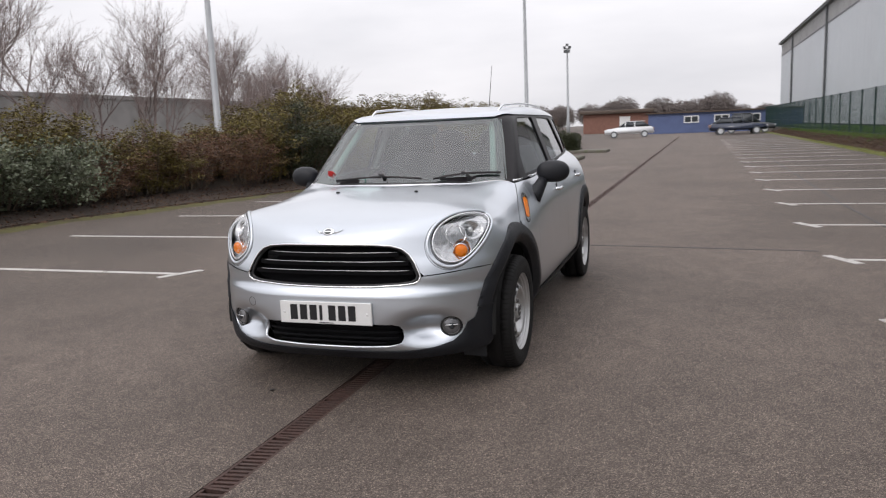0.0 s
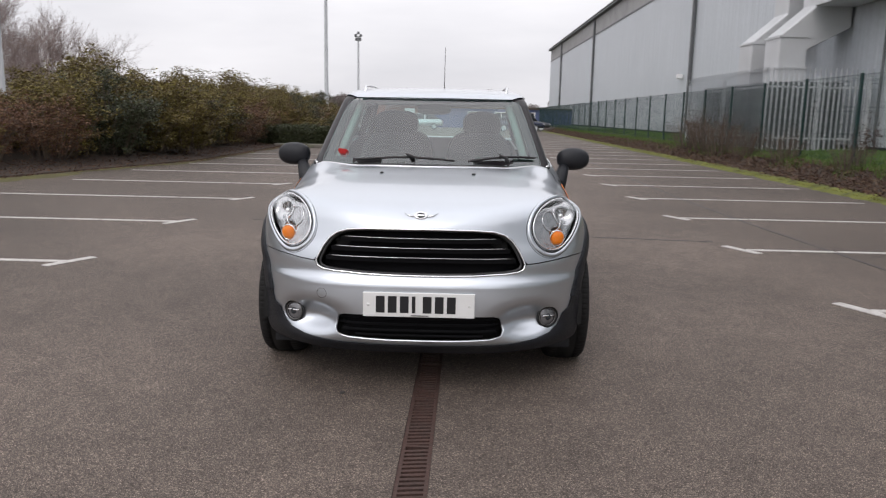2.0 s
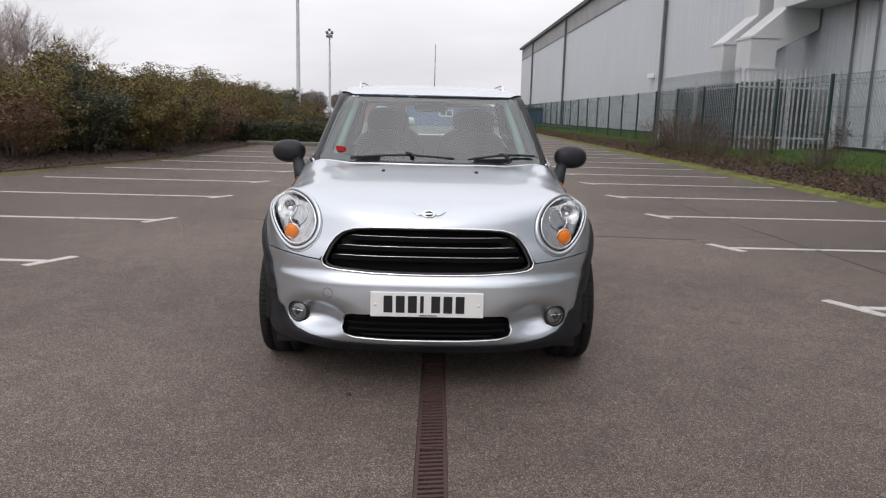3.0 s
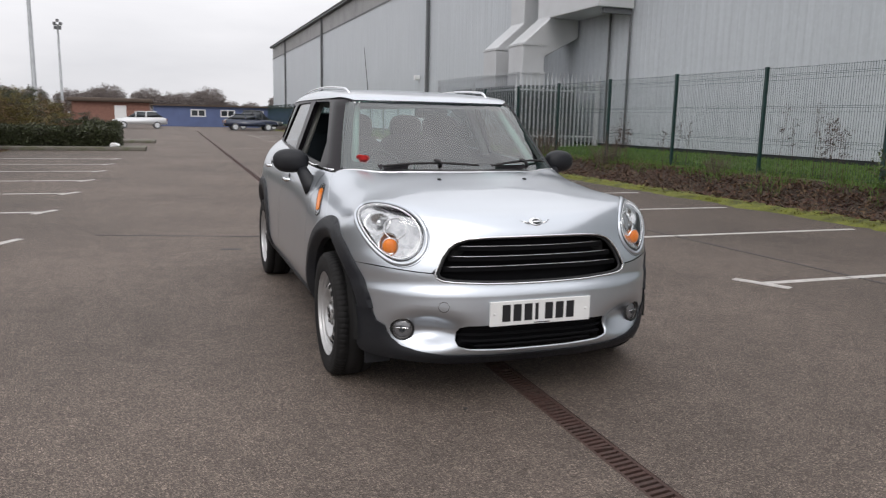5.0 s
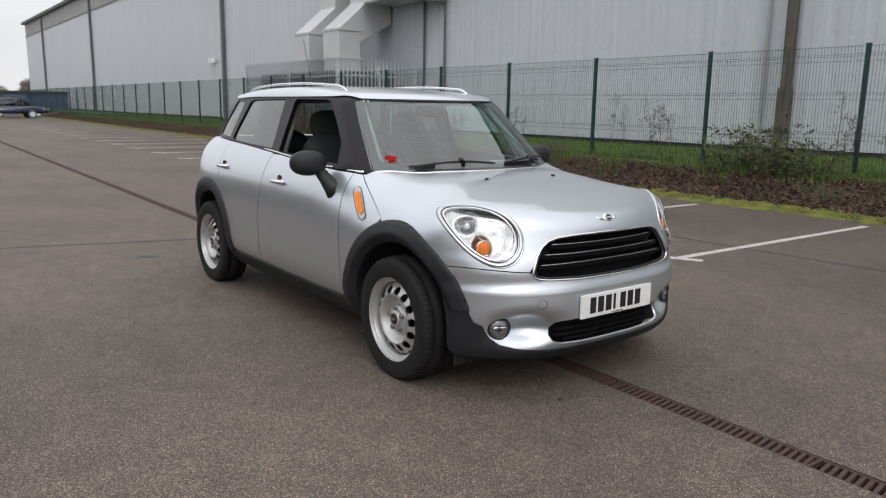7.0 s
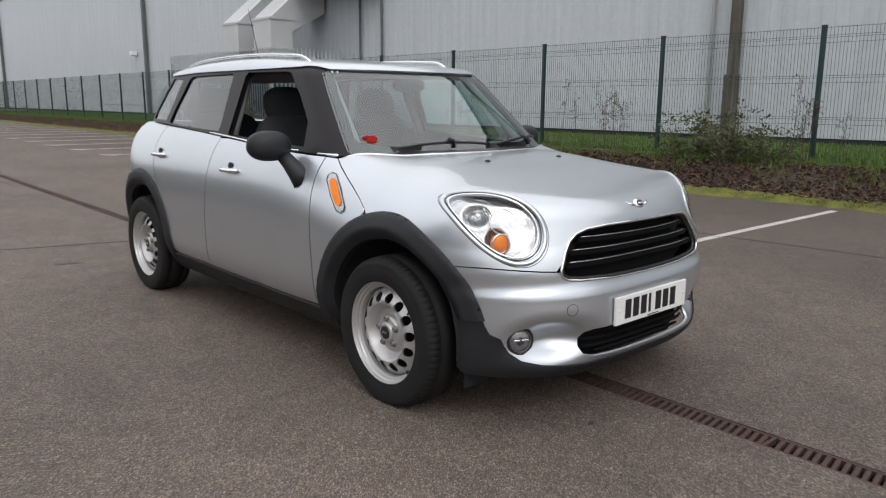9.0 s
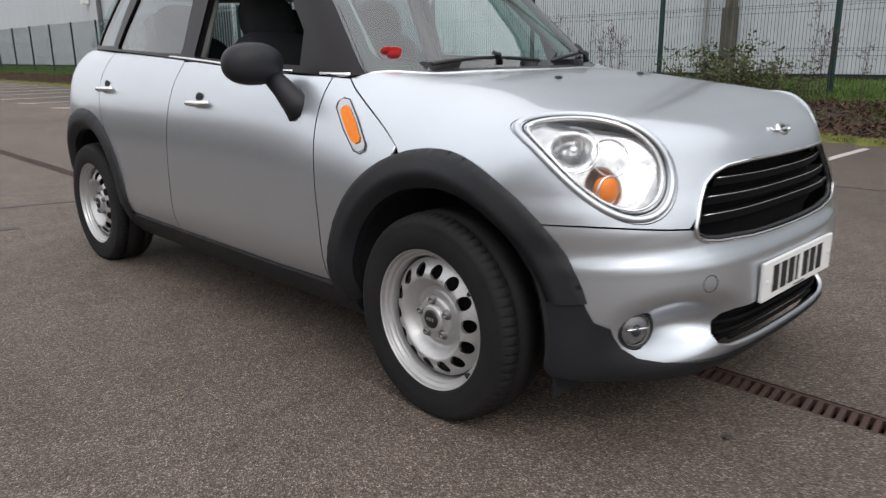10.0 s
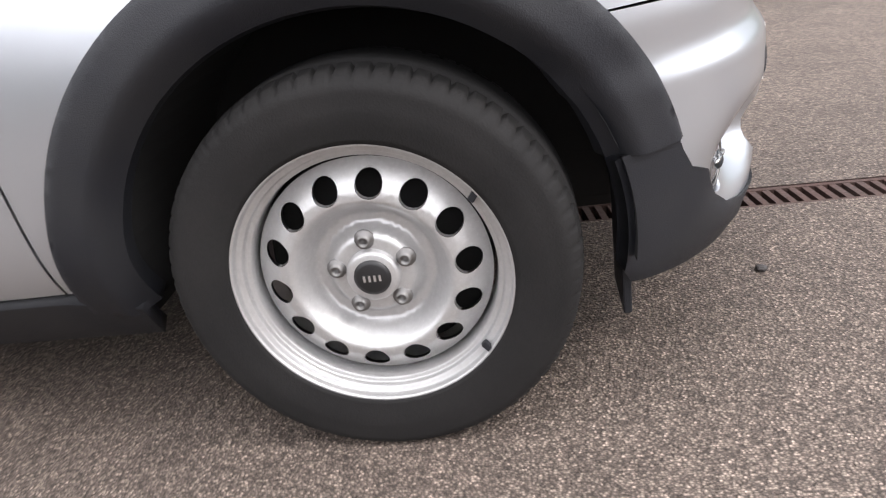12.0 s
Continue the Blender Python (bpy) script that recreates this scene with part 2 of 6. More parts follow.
def tube(bm, pts, radii, sides=6, cap=True):
    """A tapered tube along points."""
    rings = []
    for i, p in enumerate(pts):
        p = Vector(p)
        d = (Vector(pts[min(i + 1, len(pts) - 1)]) - Vector(pts[max(i - 1, 0)])).normalized()
        u = d.cross(Vector((0, 0, 1)) if abs(d.z) < 0.95 else Vector((1, 0, 0))).normalized()
        v = d.cross(u)
        r = radii[i] if hasattr(radii, "__len__") else radii
        rings.append([bm.verts.new(p + r * (math.cos(a) * u + math.sin(a) * v)) for a in (2 * math.pi * k / sides for k in range(sides))])
    for a, b in zip(rings, rings[1:]):
        for k in range(sides):
            bm.faces.new((a[k], a[(k + 1) % sides], b[(k + 1) % sides], b[k]))
    if cap and sides > 2:
        bm.faces.new(rings[0][::-1])
        bm.faces.new(rings[-1])


SITE = Matrix.Rotation(radians(-0.6), 4, "Z")      # the bays run 0.6 degrees off the car


def site(u, v, z=0.0):
    return SITE @ Vector((u, v, z))


# ---- ground ----
def build_ground():
    bm = bmesh.new()
    # one sheet, open where the drain runs
    ys = [-700, -40, -12, 0, 12, 62, 700]
    xs = [-700, -60, -0.019, 0.105, 60, 700]
    grid = [[bm.verts.new(site(x, y)) for x in xs] for y in ys]
    for j in range(len(ys) - 1):
        for i in range(len(xs) - 1):
            if i == 2 and 1 <= j <= 4:
                continue
            bm.faces.new((grid[j][i], grid[j][i + 1], grid[j + 1][i + 1], grid[j + 1][i]))
    g = part("ground", bm, M_ASPHALT)
    tagged(g, "worn brown-grey asphalt of an empty car park", "ground", kind="structure")


build_ground()


def strip(bm, u0, v0, u1, v1, w, z=0.004, h=0.004):
    a, b = Vector((u0, v0, 0)), Vector((u1, v1, 0))
    d = (b - a).normalized() * (w / 2)
    nrm = Vector((-d.y, d.x, 0))
    low = [bm.verts.new(SITE @ (p + Vector((0, 0, z - h)))) for p in (a - nrm, b - nrm, b + nrm, a + nrm)]
    top = [bm.verts.new(SITE @ (p + Vector((0, 0, z)))) for p in (a - nrm, b - nrm, b + nrm, a + nrm)]
    bm.faces.new(top)
    for k in range(4):
        bm.faces.new((low[k], low[(k + 1) % 4], top[(k + 1) % 4], top[k]))


def build_bay(u_end, u_back, v, sign):
    """A parking bay line with the short cross bar at its aisle end."""
    bm = bmesh.new()
    gap = u_end + sign * 1.05
    strip(bm, u_end + sign * 0.16, v, gap, v, 0.08)
    strip(bm, gap + sign * 0.03, v, u_back, v, 0.08)
    strip(bm, u_end, v + 0.21, u_end + sign * 0.21, v - 0.21, 0.09, 0.005, 0.005)
    ob = part("bay_line", bm, M_LINE)
    tagged(ob, "worn white painted parking bay line on the asphalt", "road marking", "parking bay lines", "structure")


for k in range(-2, 20):
    build_bay(2.93, 6.75, 1.15 + 2.43 * k, 1)
for k in range(-1, 8):
    build_bay(-3.08, -7.1, 2.15 + 2.47 * k, -1)

bm = bmesh.new()
for (a, b) in (((-2.4, 4.95), (-0.09, 4.35)), ((0.10, 4.33), (2.9, 4.05)), ((3.78, 8.5), (3.85, 5.5)), ((3.85, 5.5), (4.02, 2.4)), ((4.02, 2.4), (4.15, -0.2)), ((4.15, -0.2), (4.3, -6.0)), ((3.78, 8.5), (4.0, 30.0))):
    strip(bm, *a, *b, 0.035, 0.003, 0.003)
tagged(part("tar_seam", bm, M_TAR), "dark tar seams between sheets of asphalt", "road seam", kind="structure")


# ---- drain channel with slotted iron gratings ----
def build_drain():
    bm = bmesh.new()
    w, d = 0.062, 0.14
    for (u0, u1, z0, z1) in ((-w, -w, 0, -d), (w, w, -d, 0), (-w, w, -d, -d)):
        q = [site(u0 + 0.043, -40, z0), site(u0 + 0.043, 62, z0), site(u1 + 0.043, 62, z1), site(u1 + 0.043, -40, z1)]
        bm.faces.new([bm.verts.new(p) for p in q])
    drain = tagged(part("drain_channel", bm, M_VOID), "long drain channel with rusty slotted iron gratings", "drain", kind="structure")
    bm = bmesh.new()
    length, pitch = 0.5, 0.0333
    for s in (-1, 1):
        box(bm, *sorted((s * 0.0605, s * 0.046)), -length / 2 + 0.002, length / 2 - 0.002, -0.03, -0.002)
    box(bm, -0.046, 0.046, -length / 2 + 0.002, -length / 2 + 0.016, -0.03, -0.003)
    for k in range(1, 15):
        y = -length / 2 + k * pitch
        vs = box(bm, -0.0465, 0.0465, y - 0.0085, y + 0.0085, -0.028, -0.003)
        for vtx in vs:
            vtx.co.y += 0.14 * vtx.co.x
    me = bpy.data.meshes.new("grating")
    bm.to_mesh(me)
    bm.free()
    me.materials.append(M_GRATE)
    for k in range(-16, 124):
        ob = new("grating", me)
        ob.parent = drain
        ob.matrix_basis = Matrix.Translation(site(0.043, k * 0.5, -0.001 * (k % 3))) @ SITE
    return drain


build_drain()


# ---- right-hand verge, kerb and turf ----
def bank_height(u, v):
    """The verge rises from the kerb to the fence, then lies level to the wall."""
    t = min(max((u - 7.25) / 1.5, 0), 1)
    return 0.05 + 0.37 * t * t * (3 - 2 * t) + 0.026 * max(u - 8.8, 0)


def build_verge():
    bm = bmesh.new()
    us = [7.2 + 0.22 * i for i in range(9)] + [10.0, 11.2, 12.7]
    vs = [-30 + 1.2 * j for j in range(130)]
    rows = []
    for v in vs:
        rows.append([])
        for i, u in enumerate(us):
            p = site(u, v, 0)
            jig = 0.05 * noise.noise(Vector((u * 1.7, v * 1.1, 3))) if 0 < i < 10 else 0
            if i > 8:
                p = Vector((u, v, 0))
            p.z = bank_height(u, v) + jig
            rows[-1].append(bm.verts.new(p))
    for a, b in zip(rows, rows[1:]):
        for i in range(len(us) - 1):
            f = bm.faces.new((a[i], a[i + 1], b[i + 1], b[i]))
            f.material_index = 0 if i < 6 else 1
            f.smooth = True
    ob = part("verge", bm, M_SOIL)
    ob.data.materials.append(M_TURF)
    tagged(ob, "raised verge of littered soil and green turf below a fence", "verge", kind="structure")
    # the kerb lies buried under lumpy moss that frays out over the asphalt
    bm = bmesh.new()
    prev, v = None, -30.0
    while v < 122:
        fray = 0.16 * noise.noise(Vector((v * 1.1, 2, 7))) + 0.10 * noise.noise(Vector((v * 4.3, 5, 1)))
        cur = []
        for i in range(8):
            f = i / 7
            u = 7.36 + (7.00 + fray * 0.9 - 7.36) * f
            lump = 0.030 * noise.noise(Vector((u * 7, v * 5, 4))) + 0.018 * noise.noise(Vector((u * 19, v * 15, 2)))
            z = 0.075 * (1 - f ** 2.2) + lump * (1 - f ** 3) + 0.002
            cur.append(bm.verts.new(site(u, v, max(z, 0.002) if i < 7 else 0.0005)))
        if prev:
            for i in range(7):
                bm.faces.new((prev[i], cur[i], cur[i + 1], prev[i + 1])).smooth = True
        prev = cur
        v += 0.09 if -6 < v < 30 else 0.5
    bmesh.ops.recalc_face_normals(bm, faces=bm.faces)
    tagged(part("moss_kerb", bm, M_MOSS), "low kerb buried under lumpy yellow-green moss", "kerb", kind="structure")


build_verge()


def scatter_leaves(name, mat, n, area, size, label, seed, lift=0.01):
    """Many small folded leaves lying on the ground within an area given by a sampler."""
    rnd = random.Random(seed)
    verts, faces = [], []
    for _ in range(n):
        x, y, z = area(rnd)
        a, s = rnd.uniform(0, 6.283), size * rnd.uniform(0.5, 1.4)
        tx, ty = rnd.uniform(-0.7, 0.7), rnd.uniform(-0.7, 0.7)
        ca, sa = math.cos(a), math.sin(a)
        i = len(verts)
        for (p, q) in ((-1, 0), (0, -0.45), (1, 0), (0, 0.45)):
            px, py = p * s * ca - q * s * sa, p * s * sa + q * s * ca
            verts.append((x + px, y + py, z + lift + abs(q) * s * 0.5 + tx * px + ty * py + 0.4 * s))
        faces.append((i, i + 1, i + 2))
        faces.append((i, i + 2, i + 3))
    me = bpy.data.meshes.new(name)
    me.from_pydata(verts, [], faces)
    me.materials.append(mat)
    ob = new(name, me)
    return tagged(ob, label, "litter", kind="stuff")


def on_bank(rnd):
    u = 7.22 + 1.25 * rnd.random() ** 0.9
    v = -4 + 70 * rnd.random() ** 1.6
    p = site(u, v)
    return p.x, p.y, bank_height(u, v)


scatter_leaves("dead_leaves", M_LITTER, 42000, on_bank, 0.032, "brown dead leaves heaped over the verge", 3)


def build_blades(name, mat, n, area, h, label, category, seed, lean=0.35, w=0.004):
    rnd = random.Random(seed)
    verts, faces = [], []
    for _ in range(n):
        x, y, z = area(rnd)
        a, hh = rnd.uniform(0, 6.283), h * rnd.uniform(0.4, 1.3)
        lx, ly = lean * hh * rnd.uniform(-1, 1), lean * hh * rnd.uniform(-1, 1)
        dx, dy = w * math.cos(a), w * math.sin(a)
        i = len(verts)
        verts += [(x - dx, y - dy, z - 0.01), (x + dx, y + dy, z - 0.01), (x + lx * 0.4 + dx * 0.8, y + ly * 0.4 + dy * 0.8, z + hh * 0.6),
                  (x + lx * 0.4 - dx * 0.8, y + ly * 0.4 - dy * 0.8, z + hh * 0.6), (x + lx, y + ly, z + hh)]
        faces += [(i, i + 1, i + 2, i + 3), (i + 3, i + 2, i + 4)]
    me = bpy.data.meshes.new(name)
    me.from_pydata(verts, [], faces)
    me.materials.append(mat)
    return tagged(new(name, me), label, category, kind="stuff")


def on_turf(rnd):
    u = 8.35 + 4.0 * rnd.random()
    v = -4 + 60 * rnd.random() ** 1.5
    return u, v, bank_height(u, v) - 0.01


def on_brink(rnd):
    """The upper part of the bank, where the grass thins out in tufts."""
    while True:
        u, v = 7.75 + 1.15 * rnd.random() ** 0.7, -4 + 70 * rnd.random() ** 1.6
        if noise.noise(Vector((u * 1.6, v * 1.3, 8))) > 0.25 - 0.6 * (u - 7.75):
            break
    p = site(u, v)
    return p.x, p.y, bank_height(u, v)


def on_moss(rnd):
    u, v = 7.08 + 0.3 * rnd.random(), -5 + 45 * rnd.random() ** 1.3
    p = site(u, v)
    return p.x, p.y, 0.03


build_blades("verge_grass", M_GRASS, 14000, on_brink, 0.13, "uneven tufts of grass along the foot of the fence", "grass", 15, w=0.006, lean=0.6)
build_blades("moss_tufts", M_MOSSTUFT, 13000, on_moss, 0.035, "tiny yellow-green moss tufts along the kerb", "moss", 16, w=0.007, lean=0.8)
build_blades("dead_twigs", M_TWIG, 7500, on_bank, 0.13, "tangle of fallen brown twigs over the verge", "twigs", 17, w=0.005, lean=4.5)
build_blades("pale_straw", M_STEM, 5200, on_bank, 0.09, "flattened pale dead stalks over the verge", "weeds", 18, w=0.004, lean=4.5)
build_blades("grass", M_GRASS, 60000, on_turf, 0.07, "short green grass between the fence and the warehouse", "grass", 5, w=0.008)
build_blades("dry_stems", M_STEM, 1500, on_bank, 0.26, "thin dry weed stems on the verge", "weeds", 6, lean=0.9, w=0.0035)


# ---- fence ----
def build_fence():
    x = 8.80
    fence = thing("fence", "green welded mesh fence panels between dark green posts", "fence", at=Matrix.Translation((x, 0, 0)))
    bm = bmesh.new()
    box(bm, -0.03, 0.03, -0.03, 0.03, 0.3, 2.34, 0.006)
    box(bm, -0.034, 0.034, -0.034, 0.034, 2.34, 2.37, 0.006)
    post = bpy.data.meshes.new("post")
    bm.to_mesh(post)
    bm.free()
    post.materials.append(M_GREEN)
    bm = bmesh.new()
    pitch = 2.608
    for k in range(52):
        y = 0.04 + k * (pitch - 0.08) / 51
        box(bm, -0.002, 0.002, y - 0.002, y + 0.002, 0.44, 2.35)
    for z in (0.46, 0.49, 0.97, 1.04, 1.07, 1.56, 1.63, 1.66, 2.12, 2.19, 2.22, 2.33):
        box(bm, -0.022, -0.016, 0.02, pitch - 0.02, z - 0.0025, z + 0.0025)
    panel = bpy.data.meshes.new("mesh_panel")
    bm.to_mesh(panel)
    bm.free()
    panel.materials.append(M_GREEN)
    for k in range(-5, 46):
        y = 4.828 + 2.608 * k
        p = new("post", post)
        p.parent, p.location = fence, (0, y, 0)
        q = new("mesh_panel", panel)
        q.parent, q.location = fence, (0, y, 0)


build_fence()


# ---- warehouse ----
def build_warehouse():
    X, Y0, Y1, H = 12.4, -22.0, 102.4, 10.5
    house = thing("warehouse", "long grey steel-clad warehouse with dark downpipes", "warehouse", at=Matrix.Translation((X, 0, 0)))

    def ribbed(y0, y1, z0, z1, pitch, depth, off=0.0):
        bm = bmesh.new()
        n = int((y1 - y0) / pitch)
        prof = []
        for k in range(n):
            y = y0 + k * pitch
            prof += [(y, 0), (y + pitch * 0.62, 0), (y + pitch * 0.70, -depth), (y + pitch * 0.92, -depth)]
        prof.append((y1, 0))
        low = [bm.verts.new((off + d, y, z0)) for y, d in prof]
        top = [bm.verts.new((off + d, y, z1)) for y, d in prof]
        for i in range(len(prof) - 1):
            bm.faces.new((low[i + 1], low[i], top[i], top[i + 1]))
        return bm

    part("wall", ribbed(Y0, Y1, 0.62, 8.86, 0.25, 0.006), M_CLAD, house)
    part("fascia_wall", ribbed(Y0, Y1, 8.92, H - 0.2, 0.25, 0.017), M_CLADTOP, house, "weathered grey upper cladding band")
    part("joint_flashing", boxed(-0.05, 0.02, Y0, Y1, 8.84, 8.94), M_TRIM, house)
    part("plinth", boxed(-0.03, 0.3, Y0, Y1, 0.0, 0.60), M_PLINTH, house, "dark plinth at the wall's foot")
    part("shell", boxed(0.3, 40, Y0 + 0.02, Y1 - 0.02, 0, H - 0.3), M_CLAD, house)
    part("end_wall", boxed(0.0, 40, Y1 + 0.002, Y1 + 0.06, 0.3, H - 0.25), M_CLAD, house)
    bm = bmesh.new()
    for (x0, x1, z0, z1) in ((-0.32, 0.1, H - 0.17, H), (-0.32, -0.23, H - 0.02, H + 0.09)):
        box(bm, x0, x1, Y0, Y1 + 0.5, z0, z1)
    part("gutter", bm, M_TRIM, house, "dark overhanging eaves gutter")
    bm = bmesh.new()
    vs = [bm.verts.new(p) for p in ((-0.4, Y0, H), (-0.4, Y1 + 0.5, H), (20, Y1 + 0.5, H + 2.2), (20, Y0, H + 2.2))]
    bm.faces.new(vs)
    part("roof", bm, M_CLADTOP, house)
    for y, r in ((37.0, 0.11), (67.6, 0.13), (90.6, 0.13)):
        bm = bmesh.new()
        box(bm, -0.20, -0.03, y - r, y + r, 0.5, H - 0.2, 0.03)
        part("downpipe", bm, M_TRIM, house)
    bm = bmesh.new()
    box(bm, -0.20, -0.02, 5.27, 5.45, 0.5, H - 0.2, 0.016)
    box(bm, -0.23, -0.02, 5.24, 5.48, 0.5, 1.85, 0.01)
    box(bm, -0.22, -0.02, 5.25, 5.47, 3.75, 3.86, 0.01)
    part("column", bm, M_PIPE, house, "weathered brown-grey steel column")
    for y in (5.9, 17.25, 18.42):
        bm = bmesh.new()
        tube(bm, [(-0.07, y, 0.65), (-0.07, y, 9.5 if y < 9 else 5.0)], 0.038, 8)
        part("rainwater_pipe", bm, M_TRIM if y > 9 else M_CLADTOP, house)
    bm = bmesh.new()
    box(bm, -0.32, -0.04, 38.4, 38.8, 3.55, 3.8, 0.03)
    part("wall_light", bm, M_WHITE, house)


build_warehouse()


def build_duct(y0, y1, name):
    """A shroud that leans out from the wall and then drops."""
    bm = bmesh.new()
    prof = [(12.32, 8.7), (11.26, 8.7), (11.26, 4.95), (10.15, 3.98), (10.15, 2.25), (11.02, 2.25), (11.02, 3.55), (12.32, 4.25)]
    a = [bm.verts.new((x, y0, z)) for x, z in prof]
    b = [bm.verts.new((x, y1, z)) for x, z in prof]
    for i in range(len(prof)):
        j = (i + 1) % len(prof)
        bm.faces.new((a[i], b[i], b[j], a[j]))
    bm.faces.new(a[::-1])
    bm.faces.new(b)
    bmesh.ops.recalc_face_normals(bm, faces=bm.faces)
    bmesh.ops.bevel(bm, geom=bm.edges[:], offset=0.03, segments=1, affect="EDGES")
    t = thing(name, "pale grey sheet-metal duct leaning out of the warehouse wall", "duct", "wall ducts")
    part("duct_body", bm, M_DUCT, t)
    for z in (3.97, 3.0):
        part("flange", boxed(10.12, 11.05, y0 - 0.04, y1 + 0.04, z - 0.05, z + 0.02), M_DUCT, t)
    part("flange", boxed(11.23, 12.35, y0 - 0.03, y1 + 0.03, 6.1, 6.16), M_DUCT, t)


build_duct(20.45, 21.6, "duct")
build_duct(22.75, 23.9, "duct")
t = thing("plant_box", "pale grey boxed plant housing high on the warehouse wall", "plant housing")
part("housing", boxed(11.05, 12.34, 17.1, 20.3, 4.85, 8.0, 0.03), M_DUCT, t)
part("bracket", boxed(11.3, 12.34, 17.2, 17.36, 4.68, 4.848, 0.01), M_TRIM, t)


def build_palisade():
    pal = thing("palisade_fence", "galvanised steel palisade fence round plant machinery", "fence")
    bm = bmesh.new()
    vs = []
    for (u, d) in ((-0.034, 0.012), (-0.012, 0.0), (0.012, 0.0), (0.034, 0.012)):
        vs.append((bm.verts.new((u, d, 0.45)), bm.verts.new((u * 0.95, d, 2.74)), bm.verts.new((u * 0.3, d, 2.9))))
    for a, b in zip(vs, vs[1:]):
        bm.faces.new((a[0], b[0], b[1], a[1]))
        bm.faces.new((a[1], b[1], b[2], a[2]))
    bmesh.ops.solidify(bm, geom=bm.faces[:], thickness=0.004)
    me = bpy.data.meshes.new("pale")
    bm.to_mesh(me)
    bm.free()
    me.materials.append(M_GALV)
    for k in range(21):
        ob = new("pale", me)
        ob.parent, ob.location = pal, (9.2 + 0.152 * k, 18.7, 0)
    for k in range(51):
        ob = new("pale", me)
        ob.parent = pal
        ob.matrix_basis = pose(9.2, 18.8 + 0.152 * k, 0, 0, 0, 90)
    for z in (0.8, 2.3):
        part("rail", boxed(9.2, 12.3, 18.73, 18.78, z, z + 0.05), M_GALV, pal)
        part("rail", boxed(9.23, 9.28, 18.8, 26.5, z, z + 0.05), M_GALV, pal)
    for x, y in ((9.2, 18.74), (10.75, 18.74), (12.2, 18.74), (9.28, 22.6), (9.28, 26.5)):
        part("post", boxed(x - 0.05, x + 0.05, y, y + 0.1, 0.3, 2.65), M_GALV, pal)
    unit = thing("plant_unit", "dark louvred plant machinery behind the palisade", "machinery")
    part("casing", boxed(9.5, 11.7, 19.3, 25.6, 0.35, 2.5, 0.03), M_UNIT, unit)
    for k in range(12):
        part("louvre", boxed(9.56, 11.64, 19.22, 19.3, 0.6 + 0.14 * k, 0.69 + 0.14 * k), M_TRIM, unit)


build_palisade()



# ---- planted bed on the west side ----
def bed_edge(v):
    """How far west the bed's kerb lies: it steps out round the end of the row."""
    if v < 6:
        return -9.3
    if v < 15:
        return -9.3 + 2.3 * (v - 6) / 9
    return -7.0


M_DIMMOSS = material("soiled_moss", (0.11, 0.10, 0.030), 0.95, vary=0.9, vscale=3.0, dark=(0.055, 0.042, 0.03), fine=0.6, fscale=50, bump=0.8)


def build_bed():
    bm = bmesh.new()
    rows = []
    for j in range(84):
        v = -24 + 0.9 * j
        e = bed_edge(v)
        rows.append([bm.verts.new(site(u, v, z + (0.07 * noise.noise(Vector((u, v, 1))) if u < e else 0)))
                     for u, z in ((e, 0.04), (e - 0.5, 0.09), (e - 1.5, 0.22), (e - 4, 0.5), (e - 9, 1.0), (e - 24, 1.4))])
    for a, b in zip(rows, rows[1:]):
        for i in range(5):
            f = bm.faces.new((a[i + 1], a[i], b[i], b[i + 1]))
            f.smooth = True
    tagged(part("bed_soil", bm, M_SOIL), "dark leaf-covered soil of the planted bed", "planting bed", kind="structure")
    bm = bmesh.new()
    for j in range(60):
        v = -24 + 0.9 * j
        a, b = bed_edge(v), bed_edge(v + 0.88)
        lo = [bm.verts.new(site(*p)) for p in ((a + 0.12, v, 0), (a, v, 0), (b, v + 0.88, 0), (b + 0.12, v + 0.88, 0))]
        hi = [bm.verts.new(site(*p)) for p in ((a + 0.10, v, 0.045), (a, v, 0.055), (b, v + 0.88, 0.055), (b + 0.10, v + 0.88, 0.045))]
        bm.faces.new(hi)
        for k in range(4):
            bm.faces.new((lo[k], lo[(k + 1) % 4], hi[(k + 1) % 4], hi[k]))
    bmesh.ops.recalc_face_normals(bm, faces=bm.faces)
    tagged(part("kerb_west", bm, M_SOIL), "low soil-covered kerb of the planted bed", "kerb", kind="structure")
    # moss that creeps from the kerb over the asphalt
    bm = bmesh.new()
    prev = None
    for j in range(120):
        v = -6 + 0.25 * j
        e = bed_edge(v) + 0.13
        wdt = 0.16 + 0.5 * noise.noise(Vector((0, v * 0.6, 9))) + 0.25 * noise.noise(Vector((4, v * 2.3, 2))) + (0.4 if v < 11 else 0)
        wdt = max(wdt, 0.05)
        cur = [bm.verts.new(site(e, v, 0.02)), bm.verts.new(site(e + wdt * 0.7, v, 0.012)), bm.verts.new(site(e + wdt, v, 0.003))]
        if prev:
            for k in range(2):
                bm.faces.new((prev[k], prev[k + 1], cur[k + 1], cur[k]))
        prev = cur
    tagged(part("moss_west", bm, M_DIMMOSS, smooth=True), "yellow-green moss creeping over the edge of the asphalt", "moss", kind="stuff")
    # end-of-row island
    bm = bmesh.new()
    for (u0, u1, v0, v1) in ((-7.2, -2.55, 24.3, 25.9), (-7.2, -2.4, 31.5, 33.2)):
        box(bm, u0, u1, v0, v1, -0.01, 0.13, 0.04)
    for vtx in bm.verts:
        vtx.co = SITE @ vtx.co
    tagged(part("island_kerb", bm, M_KERB), "concrete kerbed island at the end of the bays", "kerb", kind="structure")


build_bed()


